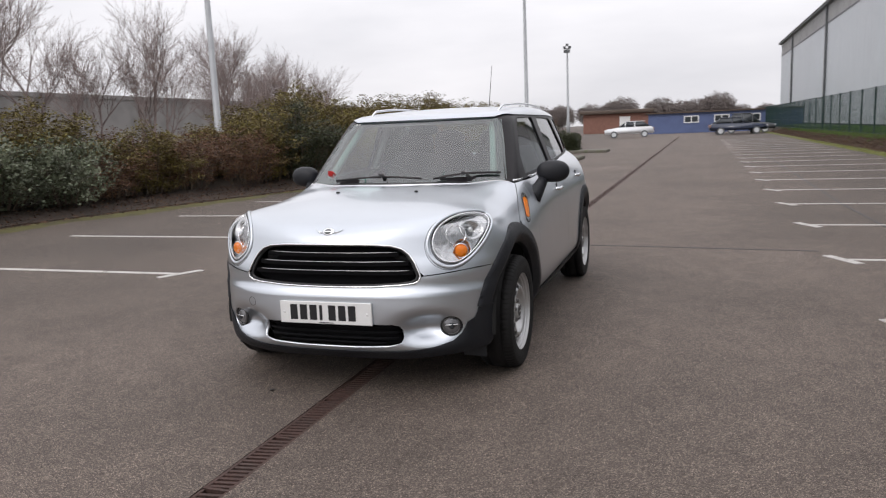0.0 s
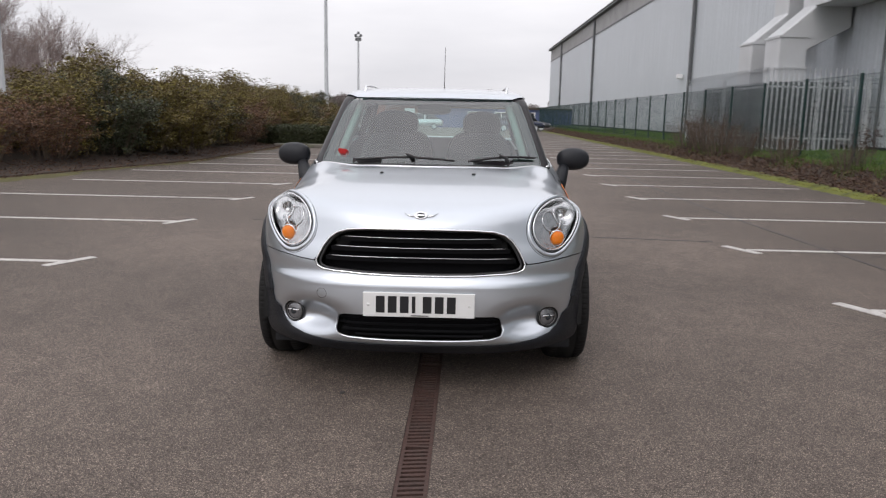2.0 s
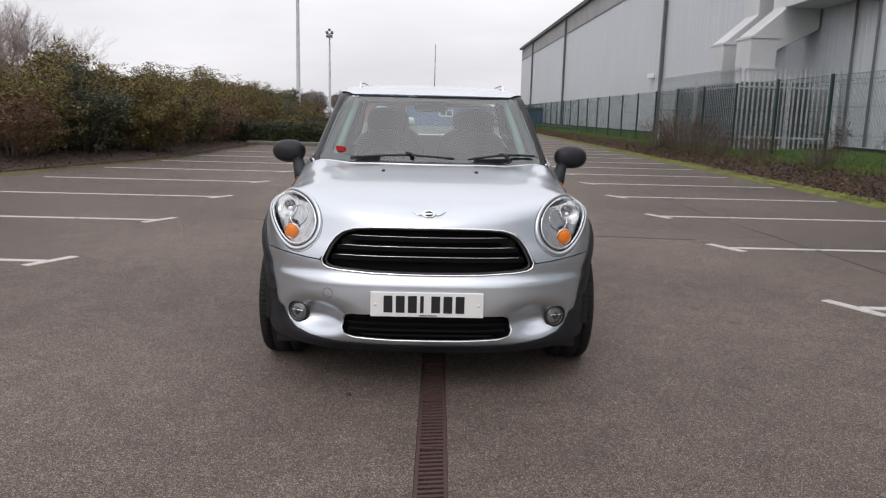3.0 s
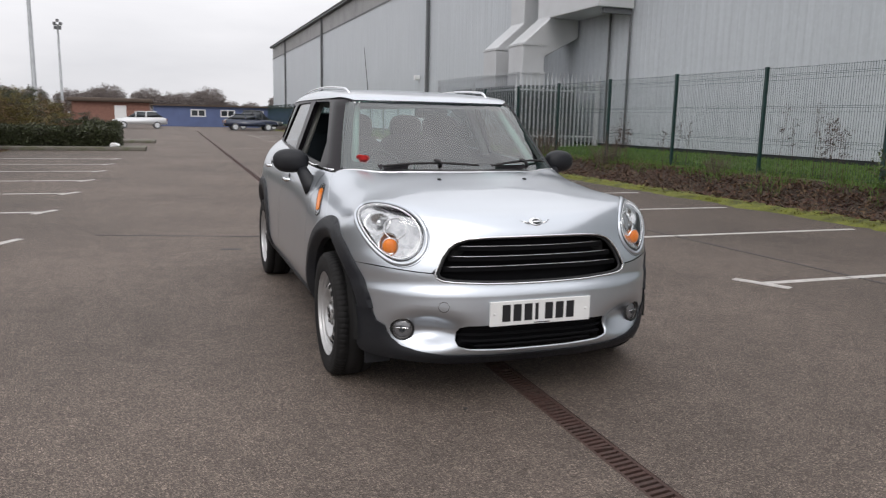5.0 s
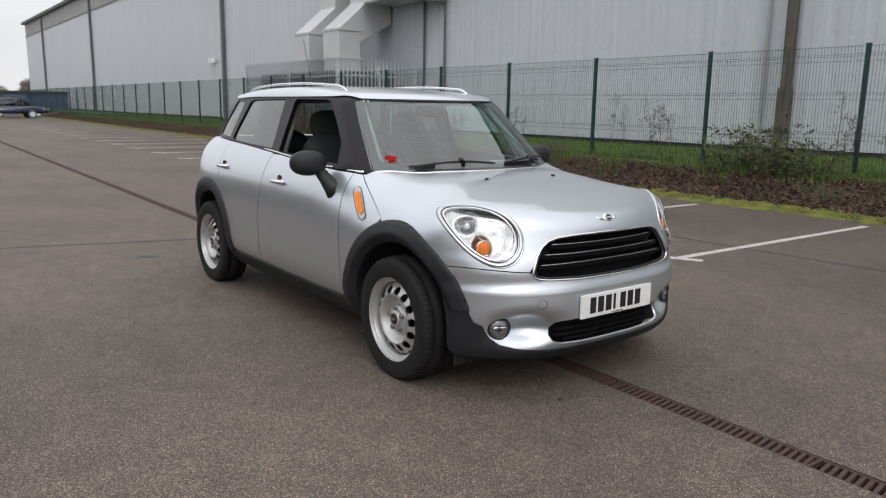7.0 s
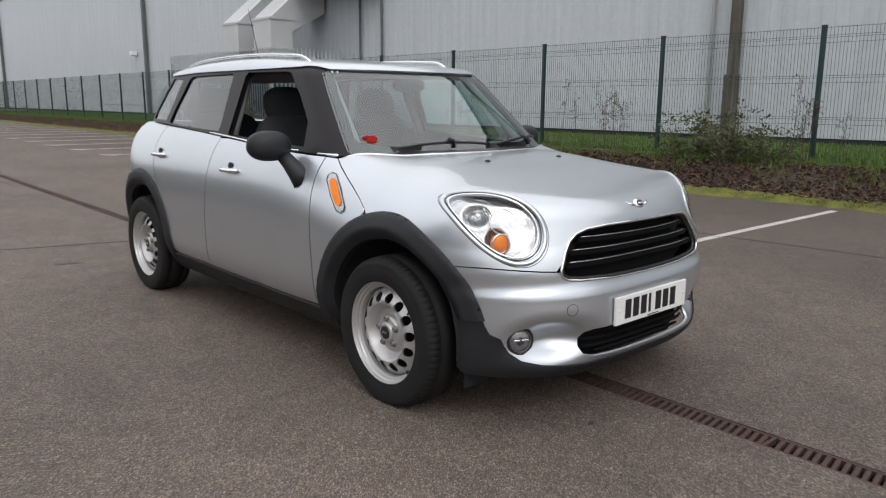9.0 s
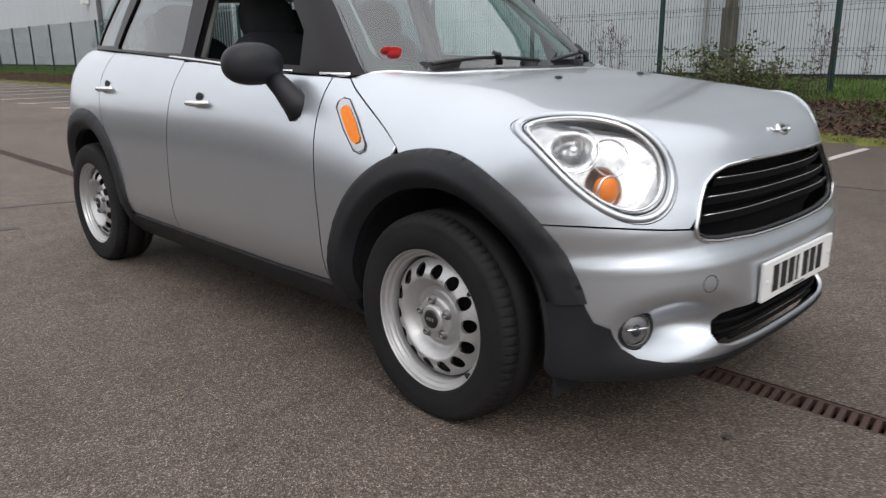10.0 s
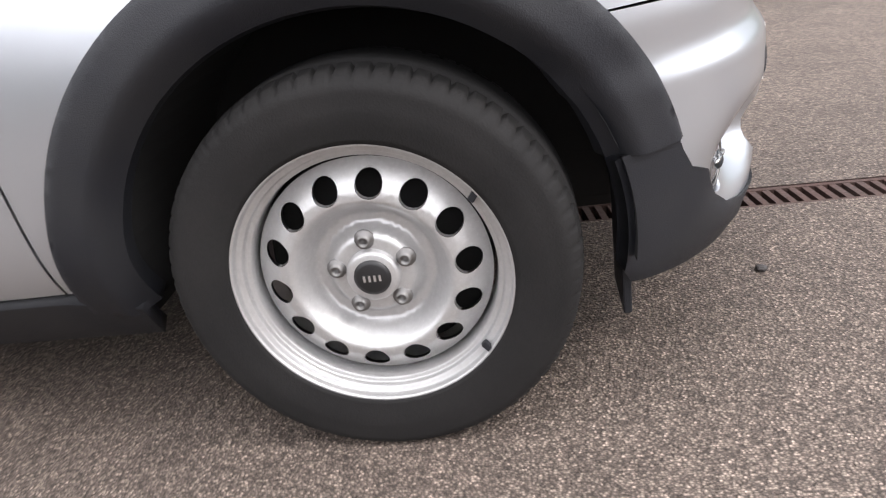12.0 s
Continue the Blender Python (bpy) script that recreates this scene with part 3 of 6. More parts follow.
def in_bed(rnd):
    v = -3 + 30 * rnd.random()
    u = bed_edge(v) + 0.45 - 1.9 * rnd.random()
    p = site(u, v)
    return p.x, p.y, 0.02 + max(0.0, (bed_edge(v) - u)) * 0.12


scatter_leaves("fallen_leaves", M_LITTER, 12000, in_bed, 0.026, "dead leaves fallen along the planted bed", 12)


def leaf_cluster(verts, faces, c, rnd, size, n, spread, flat=0.5):
    """A spray of n pointed leaves round c."""
    for _ in range(n):
        d = Vector((rnd.gauss(0, 1), rnd.gauss(0, 1), rnd.gauss(0, 1) * flat + 0.25)).normalized()
        o = Vector(c) + d * spread * rnd.random()
        s = size * rnd.uniform(0.6, 1.35)
        side = d.cross(Vector((rnd.gauss(0, 1), rnd.gauss(0, 1), rnd.gauss(0, 1)))).normalized()
        nrm = d.cross(side)
        i = len(verts)
        verts += [o[:], (o + d * s * 0.5 + side * s * 0.27 + nrm * s * 0.05)[:], (o + d * s)[:], (o + d * s * 0.5 - side * s * 0.27 + nrm * s * 0.05)[:]]
        faces += [(i, i + 1, i + 2), (i, i + 2, i + 3)]


def shrub_meshes(seed, w, h, leafs, size, stems=26, bare=0.25):
    """Stems that rise and arch outwards, and the leaf sprays at their ends, as two meshes."""
    rnd = random.Random(seed)
    bm = bmesh.new()
    verts, faces = [], []
    tips = []
    for k in range(stems):
        a, r = rnd.uniform(0, 6.283), w * math.sqrt(rnd.random())
        hh = h * rnd.uniform(0.55, 1.08) * (1 - 0.45 * (r / w) ** 2)
        b = Vector((math.cos(a) * r * 0.42, math.sin(a) * r * 0.42, 0))
        e = Vector((math.cos(a) * r, math.sin(a) * r, hh))
        mid = b.lerp(e, 0.5) + Vector((0, 0, 0.12 * h))
        tube(bm, [b, mid, e], [0.018, 0.012, 0.004], 4, False)
        for q in range(12):
            f = rnd.uniform(0.03, 1.0)
            s = b.lerp(mid, 2 * f) if f < 0.5 else mid.lerp(e, 2 * f - 1)
            t = s + Vector((rnd.gauss(0, 0.22), rnd.gauss(0, 0.22), abs(rnd.gauss(0.12, 0.14))))
            tube(bm, [s, t], [0.006, 0.002], 3, False)
            tips.append((s, t))
    for _ in range(leafs // 7):
        s, t = rnd.choice(tips)
        p = s.lerp(t, rnd.uniform(0.4, 1.15))
        p += Vector((rnd.gauss(0, 0.07), rnd.gauss(0, 0.07), rnd.gauss(0, 0.06)))
        if rnd.random() > bare:
            leaf_cluster(verts, faces, p, rnd, size, 7, size * 1.6)
    wood = bpy.data.meshes.new("twig_frame")
    bm.to_mesh(wood)
    bm.free()
    leaf = bpy.data.meshes.new("foliage")
    leaf.from_pydata(verts, [], faces)
    return wood, leaf


M_BRAMBLE = material("bramble_leaves", (0.060, 0.078, 0.022), 0.5, per_island=0.6)
SHRUBS = {}
for key, mat, w, h, n, size, bare in (("olive", M_LEAF_O, 1.5, 2.5, 19000, 0.066, 0.05), ("russet", M_LEAF_R, 1.3, 2.0, 11000, 0.055, 0.1),
                                      ("silver", M_LEAF_G, 1.3, 1.55, 9000, 0.085, 0.05), ("dark", M_LEAF_D, 1.5, 2.6, 18000, 0.068, 0.05), ("twiggy", M_WEED, 1.3, 2.0, 1100, 0.045, 0.1), ("bramble", M_BRAMBLE, 1.2, 1.7, 1500, 0.10, 0.1)):
    made = []
    for s in range(2):
        wood, leaf = shrub_meshes(s * 17 + len(key), w, h, n, size, {"twiggy": 40, "bramble": 16}.get(key, 26), bare)
        wood.materials.append(M_TWIG)
        leaf.materials.append(mat)
        made.append((wood, leaf))
    SHRUBS[key] = made
WORDS = {"olive": "olive-brown evergreen shrub in the planted bed", "russet": "russet-leaved winter shrub in the planted bed",
         "silver": "low grey-green leafed shrub in the planted bed", "dark": "dark green broad-leaved shrub in the planted bed", "twiggy": "leafless brown twiggy bush at the foot of the fence", "bramble": "straggling green bramble against the mesh fence"}


def plant(key, x, y, z, s, sz, turn, v, words="", group="shrubs of the bed"):
    t = thing("shrub", words or WORDS[key], "shrub", group, at=Matrix.Translation((x, y, z)) @ Matrix.Rotation(turn, 4, "Z"))
    wood, leaf = SHRUBS[key][v]
    for nm, me in (("twig_frame", wood), ("foliage", leaf)):
        ob = new(nm, me)
        ob.parent = t
        ob.scale = (s, s, sz)


rnd = random.Random(21)
for row, (off, lo, hi) in enumerate(((1.15, 0.75, 0.95), (3.4, 1.0, 1.25), (5.6, 1.15, 1.4), (2.5, 0.85, 1.05))):
    v = (1.0, 17.5, 18.5, 5.5)[row]
    while v < (46 if row < 3 else 17):
        u = bed_edge(v) - off + rnd.uniform(-0.4, 0.4)
        if row == 0:
            key = "silver" if v < 7.5 else ("russet" if v < 13 and rnd.random() < 0.6 else rnd.choice(("olive", "olive", "dark", "russet")))
        else:
            key = rnd.choice(("olive", "olive", "olive", "russet")) if v > 13 else rnd.choice(("russet", "olive", "olive"))
        s = rnd.uniform(lo, hi)
        p = site(u, v)
        sz = s * rnd.uniform(0.8, 1.05) * ((0.76 if v < 24 else 0.84) if row in (1, 2) else 0.70 + 0.012 * (v - 5.5) if row == 3 else (1.12 if v < 7.5 else (0.85 if v < 12 else 1.0)))
        plant(key, p.x, p.y, 0.12 + 0.09 * off, s, sz, rnd.uniform(0, 6.28), rnd.randrange(2))
        v += 1.55 * s * rnd.uniform(0.8, 1.15)


for x, y, s, key in ((-6.9, 28.6, 0.85, "olive"), (-5.6, 29.4, 0.7, "russet"), (-7.2, 35.2, 0.95, "olive"), (-5.4, 35.6, 0.7, "dark")):
    plant(key, x, y, 0.02, s, s * 0.72, x * 3.1, 1)


# ---- clipped hedges on the island ----
def build_hedge(x0, x1, y0, y1, h, seed):
    rnd = random.Random(seed)
    t = thing("hedge", "low clipped box hedge at the end of the bays", "hedge", "clipped hedges")
    bm = boxed(x0 + 0.3, x1 - 0.3, y0 + 0.3, y1 - 0.3, 0.1, h - 0.25, 0.1)
    part("twig_core", bm, M_SOIL, t)
    verts, faces = [], []
    for _ in range(7000):
        f = rnd.random()
        x, y, z = rnd.uniform(x0, x1), rnd.uniform(y0, y1), rnd.uniform(0.1, h)
        if f < 0.4:
            z = h + rnd.gauss(0, 0.04) + 0.09 * noise.noise(Vector((x * 1.3, y * 1.3, seed)))
        elif f < 0.75:
            y = y0 + rnd.gauss(0, 0.05)
        else:
            x = (x1 if rnd.random() < 0.7 else x0) + rnd.gauss(0, 0.05)
        leaf_cluster(verts, faces, (x, y, z), rnd, 0.08, 4, 0.10, 1.0)
    me = bpy.data.meshes.new("foliage")
    me.from_pydata(verts, [], faces)
    me.materials.append(M_LEAF_D)
    part("foliage", me, None, t)


build_hedge(-7.6, -3.3, 24.9, 26.3, 0.66, 1)
build_hedge(-7.6, -3.6, 31.9, 33.2, 0.78, 2)


# ---- bare trees ----
def tree_mesh(seed, h, spread=0.5, depth=5, lean=0.0):
    rnd = random.Random(seed)
    bm = bmesh.new()

    def limb(p, d, length, r, level):
        pts, q = [p], p.copy()
        for k in range(3):
            d = (d + Vector((rnd.gauss(0, 0.10), rnd.gauss(0, 0.10), rnd.gauss(0.03, 0.05)))).normalized()
            q = q + d * length / 3
            pts.append(q.copy())
        tube(bm, pts, [r, r * 0.85, r * 0.72, r * 0.55], 6 if level < 2 else 3, False)
        if level >= depth:
            return
        n = 3 if level < 1 else rnd.choice((2, 3, 3))
        for k in range(n + (2 if level < 3 else 1)):
            f = rnd.uniform(0.35, 1.0) if k >= n - 1 else 1.0
            s = pts[min(3, int(f * 3))] if f < 1 else q
            nd = (d + Vector((rnd.gauss(0, spread), rnd.gauss(0, spread), rnd.gauss(0.12, 0.25)))).normalized()
            limb(s, nd, length * rnd.uniform(0.55, 0.8), max(r * 0.5, 0.004), level + 1)

    limb(Vector((0, 0, 0)), Vector((lean, 0, 1)).normalized(), h * 0.36, h * 0.0105, 0)
    me = bpy.data.meshes.new("branching_trunk")
    bm.to_mesh(me)
    bm.free()
    me.materials.append(M_BARK)
    return me


TREES = [tree_mesh(s, 6.5, 0.42) for s in (4, 9, 14)]


def put_tree(x, y, z, s, turn, k):
    t = thing("bare_tree", "leafless grey-brown winter tree behind the shrubs", "tree", "bare trees", at=Matrix.Translation((x, y, z)) @ Matrix.Rotation(turn, 4, "Z") @ Matrix.Scale(s, 4))
    ob = new("branching_trunk", TREES[k])
    ob.parent = t


rnd = random.Random(8)
for k in range(30):
    v = 3 + 1.35 * k
    put_tree(min(-17.0, -0.47 * (v + 4)) - rnd.uniform(0, 6), v + rnd.uniform(-1, 1), 0.7, rnd.uniform(0.8, 1.1) * (1.0 if v < 30 else 0.85), rnd.uniform(0, 6.28), k % 3)
put_tree(-12.6, 8.5, 0.6, 0.95, 1.0, 1)


# ---- parapet wall behind the trees ----
t = thing("parapet_wall", "long stained grey concrete wall behind the trees", "wall")
part("wall_body", boxed(-42, -41.4, -20, 90, 0.0, 4.8), M_GREYWALL, t)
part("coping", boxed(-42.1, -41.3, -20, 90, 4.8, 5.1), M_GREYWALL, t)


# ---- lamp posts ----
def build_lamp_post(x, y, h, r, head):
    t = thing("lamp_post", "tall galvanised lamp post above the shrubs", "lamp post", "lamp posts", at=Matrix.Translation((x, y, 0.0)))
    bm = bmesh.new()
    tube(bm, [(0, 0, 0), (0, 0, 1.6), (0, 0, 1.65), (0, 0, h)], [r * 1.5, r * 1.5, r, r * 0.6], 12)
    part("pole", bm, M_POLE, t, smooth=True)
    bm = bmesh.new()
    if head:
        box(bm, -0.36, 0.36, -0.05, 0.05, h - 0.04, h + 0.04, 0.01)
        for s in (-0.26, 0.26):
            box(bm, s - 0.13, s + 0.13, -0.2, 0.08, h + 0.045, h + 0.25, 0.03)
            box(bm, s * 0.7 - 0.13, s * 0.7 + 0.13, -0.22, -0.06, h - 0.42, h - 0.1, 0.03)
        box(bm, -0.12, 0.12, -0.2, 0.08, h + 0.26, h + 0.5, 0.03)
    else:
        box(bm, -0.05, 1.0, -0.08, 0.08, h - 0.02, h + 0.1, 0.02)
    part("lantern", bm, M_TRIM, t)


build_lamp_post(-11.5, 15.0, 9.0, 0.10, False)
build_lamp_post(-8.4, 44.0, 12.0, 0.13, False)
build_lamp_post(-10.6, 75.0, 9.1, 0.13, True)


# ---- the far end of the car park ----
def build_cabin():
    Y = 80.0
    t = thing("site_cabin", "long low blue-painted cabin with white window frames", "building", at=Matrix.Translation((0, Y, 0)))
    bm = bmesh.new()
    box(bm, -2.8, 13.6, 0, 7, 0, 2.1)
    part("wall", bm, M_BLUE, t)
    for k in range(13):
        part("board_joint", boxed(-2.7 + 1.24 * k, -2.64 + 1.24 * k, -0.03, -0.002, 0.1, 2.05), M_BLUE, t)
    part("roof", boxed(-3.1, 13.9, -0.3, 7.3, 2.103, 2.25), M_ROOFTILE, t)
    for x in (1.6, 4.6, 7.6):
        w = thing("window", "", "")
        w.parent = t
        bm = bmesh.new()
        for (a, b, c, d) in ((-0.75, 0.75, 1.7, 1.8), (-0.75, 0.75, 1.05, 1.15), (-0.75, -0.65, 1.15, 1.7), (0.65, 0.75, 1.15, 1.7), (-0.05, 0.05, 1.15, 1.7)):
            box(bm, x + a, x + b, -0.08, -0.003, c, d)
        part("frame", bm, M_WHITE, w)
        part("pane", boxed(x - 0.65, x + 0.65, -0.04, -0.003, 1.15, 1.7), M_DARKGLASS, w)
    t2 = thing("brick_building", "red brick building with a low brown roof", "building", at=Matrix.Translation((-8.6, 101, 0)))
    part("wall", boxed(-4, 5, 0, 9, 0, 2.6), M_BRICK, t2)
    part("roof", boxed(-4.5, 5.5, -0.6, 9.6, 2.603, 3.1, 0.2), M_ROOFTILE, t2)
    part("door_panel", boxed(0.9, 2.3, -0.05, -0.003, 0.1, 2.2), M_WHITE, t2)


build_cabin()

# far crowns: the haze is part of this grey-brown colour
M_HAZE = material("hazy_distant_twigs", (0.17, 0.145, 0.135), 0.9, per_island=0.3)
FARTREES = []
for s in (31, 37):
    rr = random.Random(s)
    verts, faces = [], []
    for _ in range(2600):
        d = Vector((rr.gauss(0, 1), rr.gauss(0, 1), rr.gauss(0, 0.8))).normalized() * rr.random() ** 0.4
        c = (d.x * 4.2, d.y * 4.2, 4.6 + d.z * 3.2 + 0.8 * noise.noise(d * 2))
        leaf_cluster(verts, faces, c, rr, 0.30, 5, 0.6, 1.0)
    me = bpy.data.meshes.new("crown")
    me.from_pydata(verts, [], faces)
    me.materials.append(M_HAZE)
    FARTREES.append(me)
rnd = random.Random(77)
for k in range(34):
    x = -75 + 4.3 * k + rnd.uniform(-1.5, 1.5)
    s = rnd.uniform(0.5, 0.82)
    t = thing("distant_tree", "hazy brown winter tree far beyond the car park", "tree", "distant trees", at=Matrix.Translation((x, 150 + rnd.uniform(0, 25), 0)) @ Matrix.Scale(s, 4))
    ob = new("crown", FARTREES[k % 2])
    ob.parent = t
    bm = bmesh.new()
    tube(bm, [(0, 0, 0), (0.1, 0, 2.5), (0, 0, 5)], [0.3, 0.25, 0.1], 6)
    part("trunk", bm, M_BARK, t)


# ---- parked cars at the far end ----
def build_parked_car(x, y, turn, mat, label, tall=1.45, length=4.1):
    t = thing("parked_car", label, "car", "cars parked far off", at=pose(x, y, 0, 0, 0, turn))
    L = length / 2
    lower = [(-L, 0.35), (-L, 0.62), (-L + 0.15, 0.78), (-0.45 * L, 0.93), (0.85 * L, 0.97), (L, 0.85), (L, 0.35)]
    upper = [(-0.48 * L, 0.90), (-0.12 * L, tall - 0.05), (0.10 * L, tall), (0.55 * L, tall - 0.03), (0.90 * L, 0.93)]

    def slab(prof, w0, w1, z_mid):
        bm = bmesh.new()
        sides = []
        for s in (-1, 1):
            sides.append([bm.verts.new((px, s * (w0 if pz < z_mid else w1), pz)) for px, pz in prof])
        n = len(prof)
        for i in range(n):
            j = (i + 1) % n
            bm.faces.new((sides[0][i], sides[0][j], sides[1][j], sides[1][i]))
        bm.faces.new(sides[0][::-1])
        bm.faces.new(sides[1])
        bmesh.ops.recalc_face_normals(bm, faces=bm.faces)
        bmesh.ops.bevel(bm, geom=bm.edges[:], offset=0.07, segments=3, affect="EDGES")
        return bm
    b = part("body", slab(lower, 0.86, 0.80, 0.8), mat, t, smooth=True)
    part("glasshouse", slab(upper, 0.78, 0.58, 1.0), M_DARKGLASS, t, smooth=True)
    part("roof", boxed(-0.10 * L, 0.62 * L, -0.56, 0.56, tall - 0.05, tall + 0.015, 0.03), mat, t)
    for s in (-1, 1):
        for px, w in ((0.22 * L, 0.07), (-0.16 * L, 0.04)):
            bm = bmesh.new()
            tube(bm, [(px, s * 0.775, 0.93), (px + 0.03, s * 0.60, tall - 0.03)], w / 2 + 0.02, 4)
            part("door_pillar", bm, mat, t)
        for px in (-0.62 * L, 0.62 * L):
            bm = bmesh.new()
            tube(bm, [(px, s * 0.64, 0.3), (px, s * 0.875, 0.3)], 0.31, 20)
            wl = part("wheel", bm, M_TRIM, t)
            bm = bmesh.new()
            tube(bm, [(px, s * 0.85, 0.3), (px, s * 0.885, 0.3)], 0.20, 20)
            part("hub_cap", bm, M_GALV, wl)
    for s in (-1, 1):
        part("headlight", boxed(-L - 0.01, -L + 0.18, s * 0.62 - 0.14, s * 0.62 + 0.14, 0.60, 0.73, 0.03), M_WHITE, t)
        part("rear_light", boxed(L - 0.1, L + 0.01, s * 0.7 - 0.08, s * 0.7 + 0.08, 0.62, 0.86, 0.02), M_BRICK, t)


M_WHITECAR = material("white_car_paint", (0.74, 0.75, 0.77), 0.25, coat=0.8)
M_BLUECAR = material("dark_blue_car_paint", (0.020, 0.028, 0.055), 0.25, coat=0.8)
build_parked_car(-3.7, 66.0, 4, M_WHITECAR, "white hatchback parked beside the planted island", 1.45, 4.3)
build_parked_car(5.3, 64.0, 184, M_BLUECAR, "dark blue saloon parked across the far bays", 1.42, 4.5)
build_parked_car(6.4, 68.0, 176, M_TRIM, "black car parked behind a dark blue saloon", 1.75, 4.4)

# ---- brambles and weeds along the fence ----
for (x, y, s, key) in ((8.6, 4.1, 0.55, "bramble"), (8.65, 3.4, 0.6, "bramble"), (8.5, 2.7, 0.42, "bramble"), (8.5, 8.2, 0.28, "twiggy"), (8.3, 19.6, 0.72, "twiggy"), (8.4, 21.2, 0.85, "twiggy"), (8.35, 23.2, 0.7, "twiggy"), (8.3, 17.6, 0.55, "twiggy"), (8.4, 12.0, 0.40, "twiggy"), (8.4, 15.2, 0.5, "twiggy")):
    plant(key, x, y, 0.32, s, s * (0.95 if key == "twiggy" else 0.9), y * 2.3, 0, group="bushes by the fence")
rnd = random.Random(91)
for k in range(26):
    y = rnd.choice((5.2, 5.9, 6.5, 7.2, 9.6, 11.6, 12.6, 2.2)) + rnd.gauss(0, 0.22)
    x = 8.6 + rnd.gauss(0, 0.12)
    t = thing("dry_weed", "tall dry weed stem with seed heads by the fence", "weed", "weeds by the fence", at=Matrix.Translation((x, y, 0.40)))
    bm = bmesh.new()
    h = rnd.uniform(0.6, 1.25)
    lean = Vector((rnd.gauss(0, 0.12), rnd.gauss(0, 0.12), 1)) * h
    tube(bm, [(0, 0, 0), lean * 0.5 + Vector((0.02, 0.01, 0)), lean], [0.006, 0.0045, 0.002], 4)
    for q in range(9):
        f = rnd.uniform(0.45, 1.0)
        b = lean * f
        tube(bm, [b, b + Vector((rnd.gauss(0, 0.09), rnd.gauss(0, 0.09), rnd.uniform(0.03, 0.14)))], [0.003, 0.0015], 3)
    part("stalk", bm, M_WEED, t)
    verts, faces = [], []
    for q in range(14):
        b = lean * rnd.uniform(0.5, 1.05)
        leaf_cluster(verts, faces, b + Vector((rnd.gauss(0, 0.06), rnd.gauss(0, 0.06), rnd.gauss(0, 0.04))), rnd, 0.03, 5, 0.03, 1.0)
    me = bpy.data.meshes.new("seed_head")
    me.from_pydata(verts, [], faces)
    me.materials.append(M_WEED)
    part("seed_head", me, None, t)["kind"] = "stuff"

# ---- small litter ----
def build_scrap(x, y, z, r, mat, name, label, seed):
    rr = random.Random(seed)
    bm = bmesh.new()
    bmesh.ops.create_icosphere(bm, subdivisions=2, radius=r)
    for vtx in bm.verts:
        vtx.co *= 1 + rr.uniform(-0.28, 0.28)
        vtx.co.z *= 0.5
    ob = part(name, bm, mat)
    ob.location = (x, y, z + r * 0.38)
    tagged(ob, label, "litter")


build_scrap(-3.3, 24.6, 0.125, 0.16, M_WHITE, "plastic_bag", "crumpled white plastic bag on the island kerb", 1)
build_scrap(8.05, 11.6, 0.12, 0.07, M_WHITE, "paper_scrap", "crumpled white paper scrap on the verge", 2)
build_scrap(8.35, 7.9, 0.22, 0.05, M_WHITE, "paper_scrap", "crumpled white paper scrap on the verge", 3)
build_scrap(-0.356, -0.709, 0.0, 0.012, M_TAR, "pebble", "small dark pebble on the asphalt", 4)
bm = bmesh.new()
strip(bm, -1.16, 3.78, -0.98, 3.74, 0.07, 0.003, 0.003)
tagged(part("tar_patch", bm, M_TAR), "small dark tar patch in the asphalt", "road patch", kind="structure")



# ---- the silver car: its skin as smooth fields, from which the panels are cut ----
from mathutils.geometry import delaunay_2d_cdt


def paint_material():
    m = material("silver_metallic_paint", (0.575, 0.610, 0.652), 0.33, metal=0.9, coat=0.75, vary=0.06, vscale=4.0)
    n, l = m.node_tree.nodes, m.node_tree.links
    b = n["Principled BSDF"]
    tc = n.new("ShaderNodeTexCoord")
    fl = n.new("ShaderNodeTexVoronoi")
    fl.inputs["Scale"].default_value = 900.0
    l.new(tc.outputs["Object"], fl.inputs["Vector"])
    r = n.new("ShaderNodeMapRange")
    r.inputs["To Min"].default_value, r.inputs["To Max"].default_value = 0.30, 0.36
    l.new(fl.outputs["Color"], r.inputs["Value"])
    l.new(r.outputs[0], b.inputs["Roughness"])
    return m


def glass_material(name, tint, gloss=0.02, head_on=0.08):
    """Clear glass whose gloss grows towards grazing views, the same from both sides."""
    m = bpy.data.materials.new(name)
    m.use_nodes = True
    n, l = m.node_tree.nodes, m.node_tree.links
    n.remove(n["Principled BSDF"])
    tr, gl, mx, fr = n.new("ShaderNodeBsdfTransparent"), n.new("ShaderNodeBsdfGlossy"), n.new("ShaderNodeMixShader"), n.new("ShaderNodeLayerWeight")
    tr.inputs["Color"].default_value = (*tint, 1)
    gl.inputs["Roughness"].default_value = gloss
    fr.inputs["Blend"].default_value = 0.5
    pw = n.new("ShaderNodeMath")
    pw.operation = "POWER"
    pw.inputs[1].default_value = 4.0
    l.new(fr.outputs["Facing"], pw.inputs[0])
    rg = n.new("ShaderNodeMapRange")
    rg.inputs["To Min"].default_value, rg.inputs["To Max"].default_value = head_on, 1.0
    l.new(pw.outputs[0], rg.inputs["Value"])
    l.new(rg.outputs[0], mx.inputs[0])
    l.new(tr.outputs[0], mx.inputs[1])
    l.new(gl.outputs[0], mx.inputs[2])
    l.new(mx.outputs[0], n["Material Output"].inputs["Surface"])
    return m


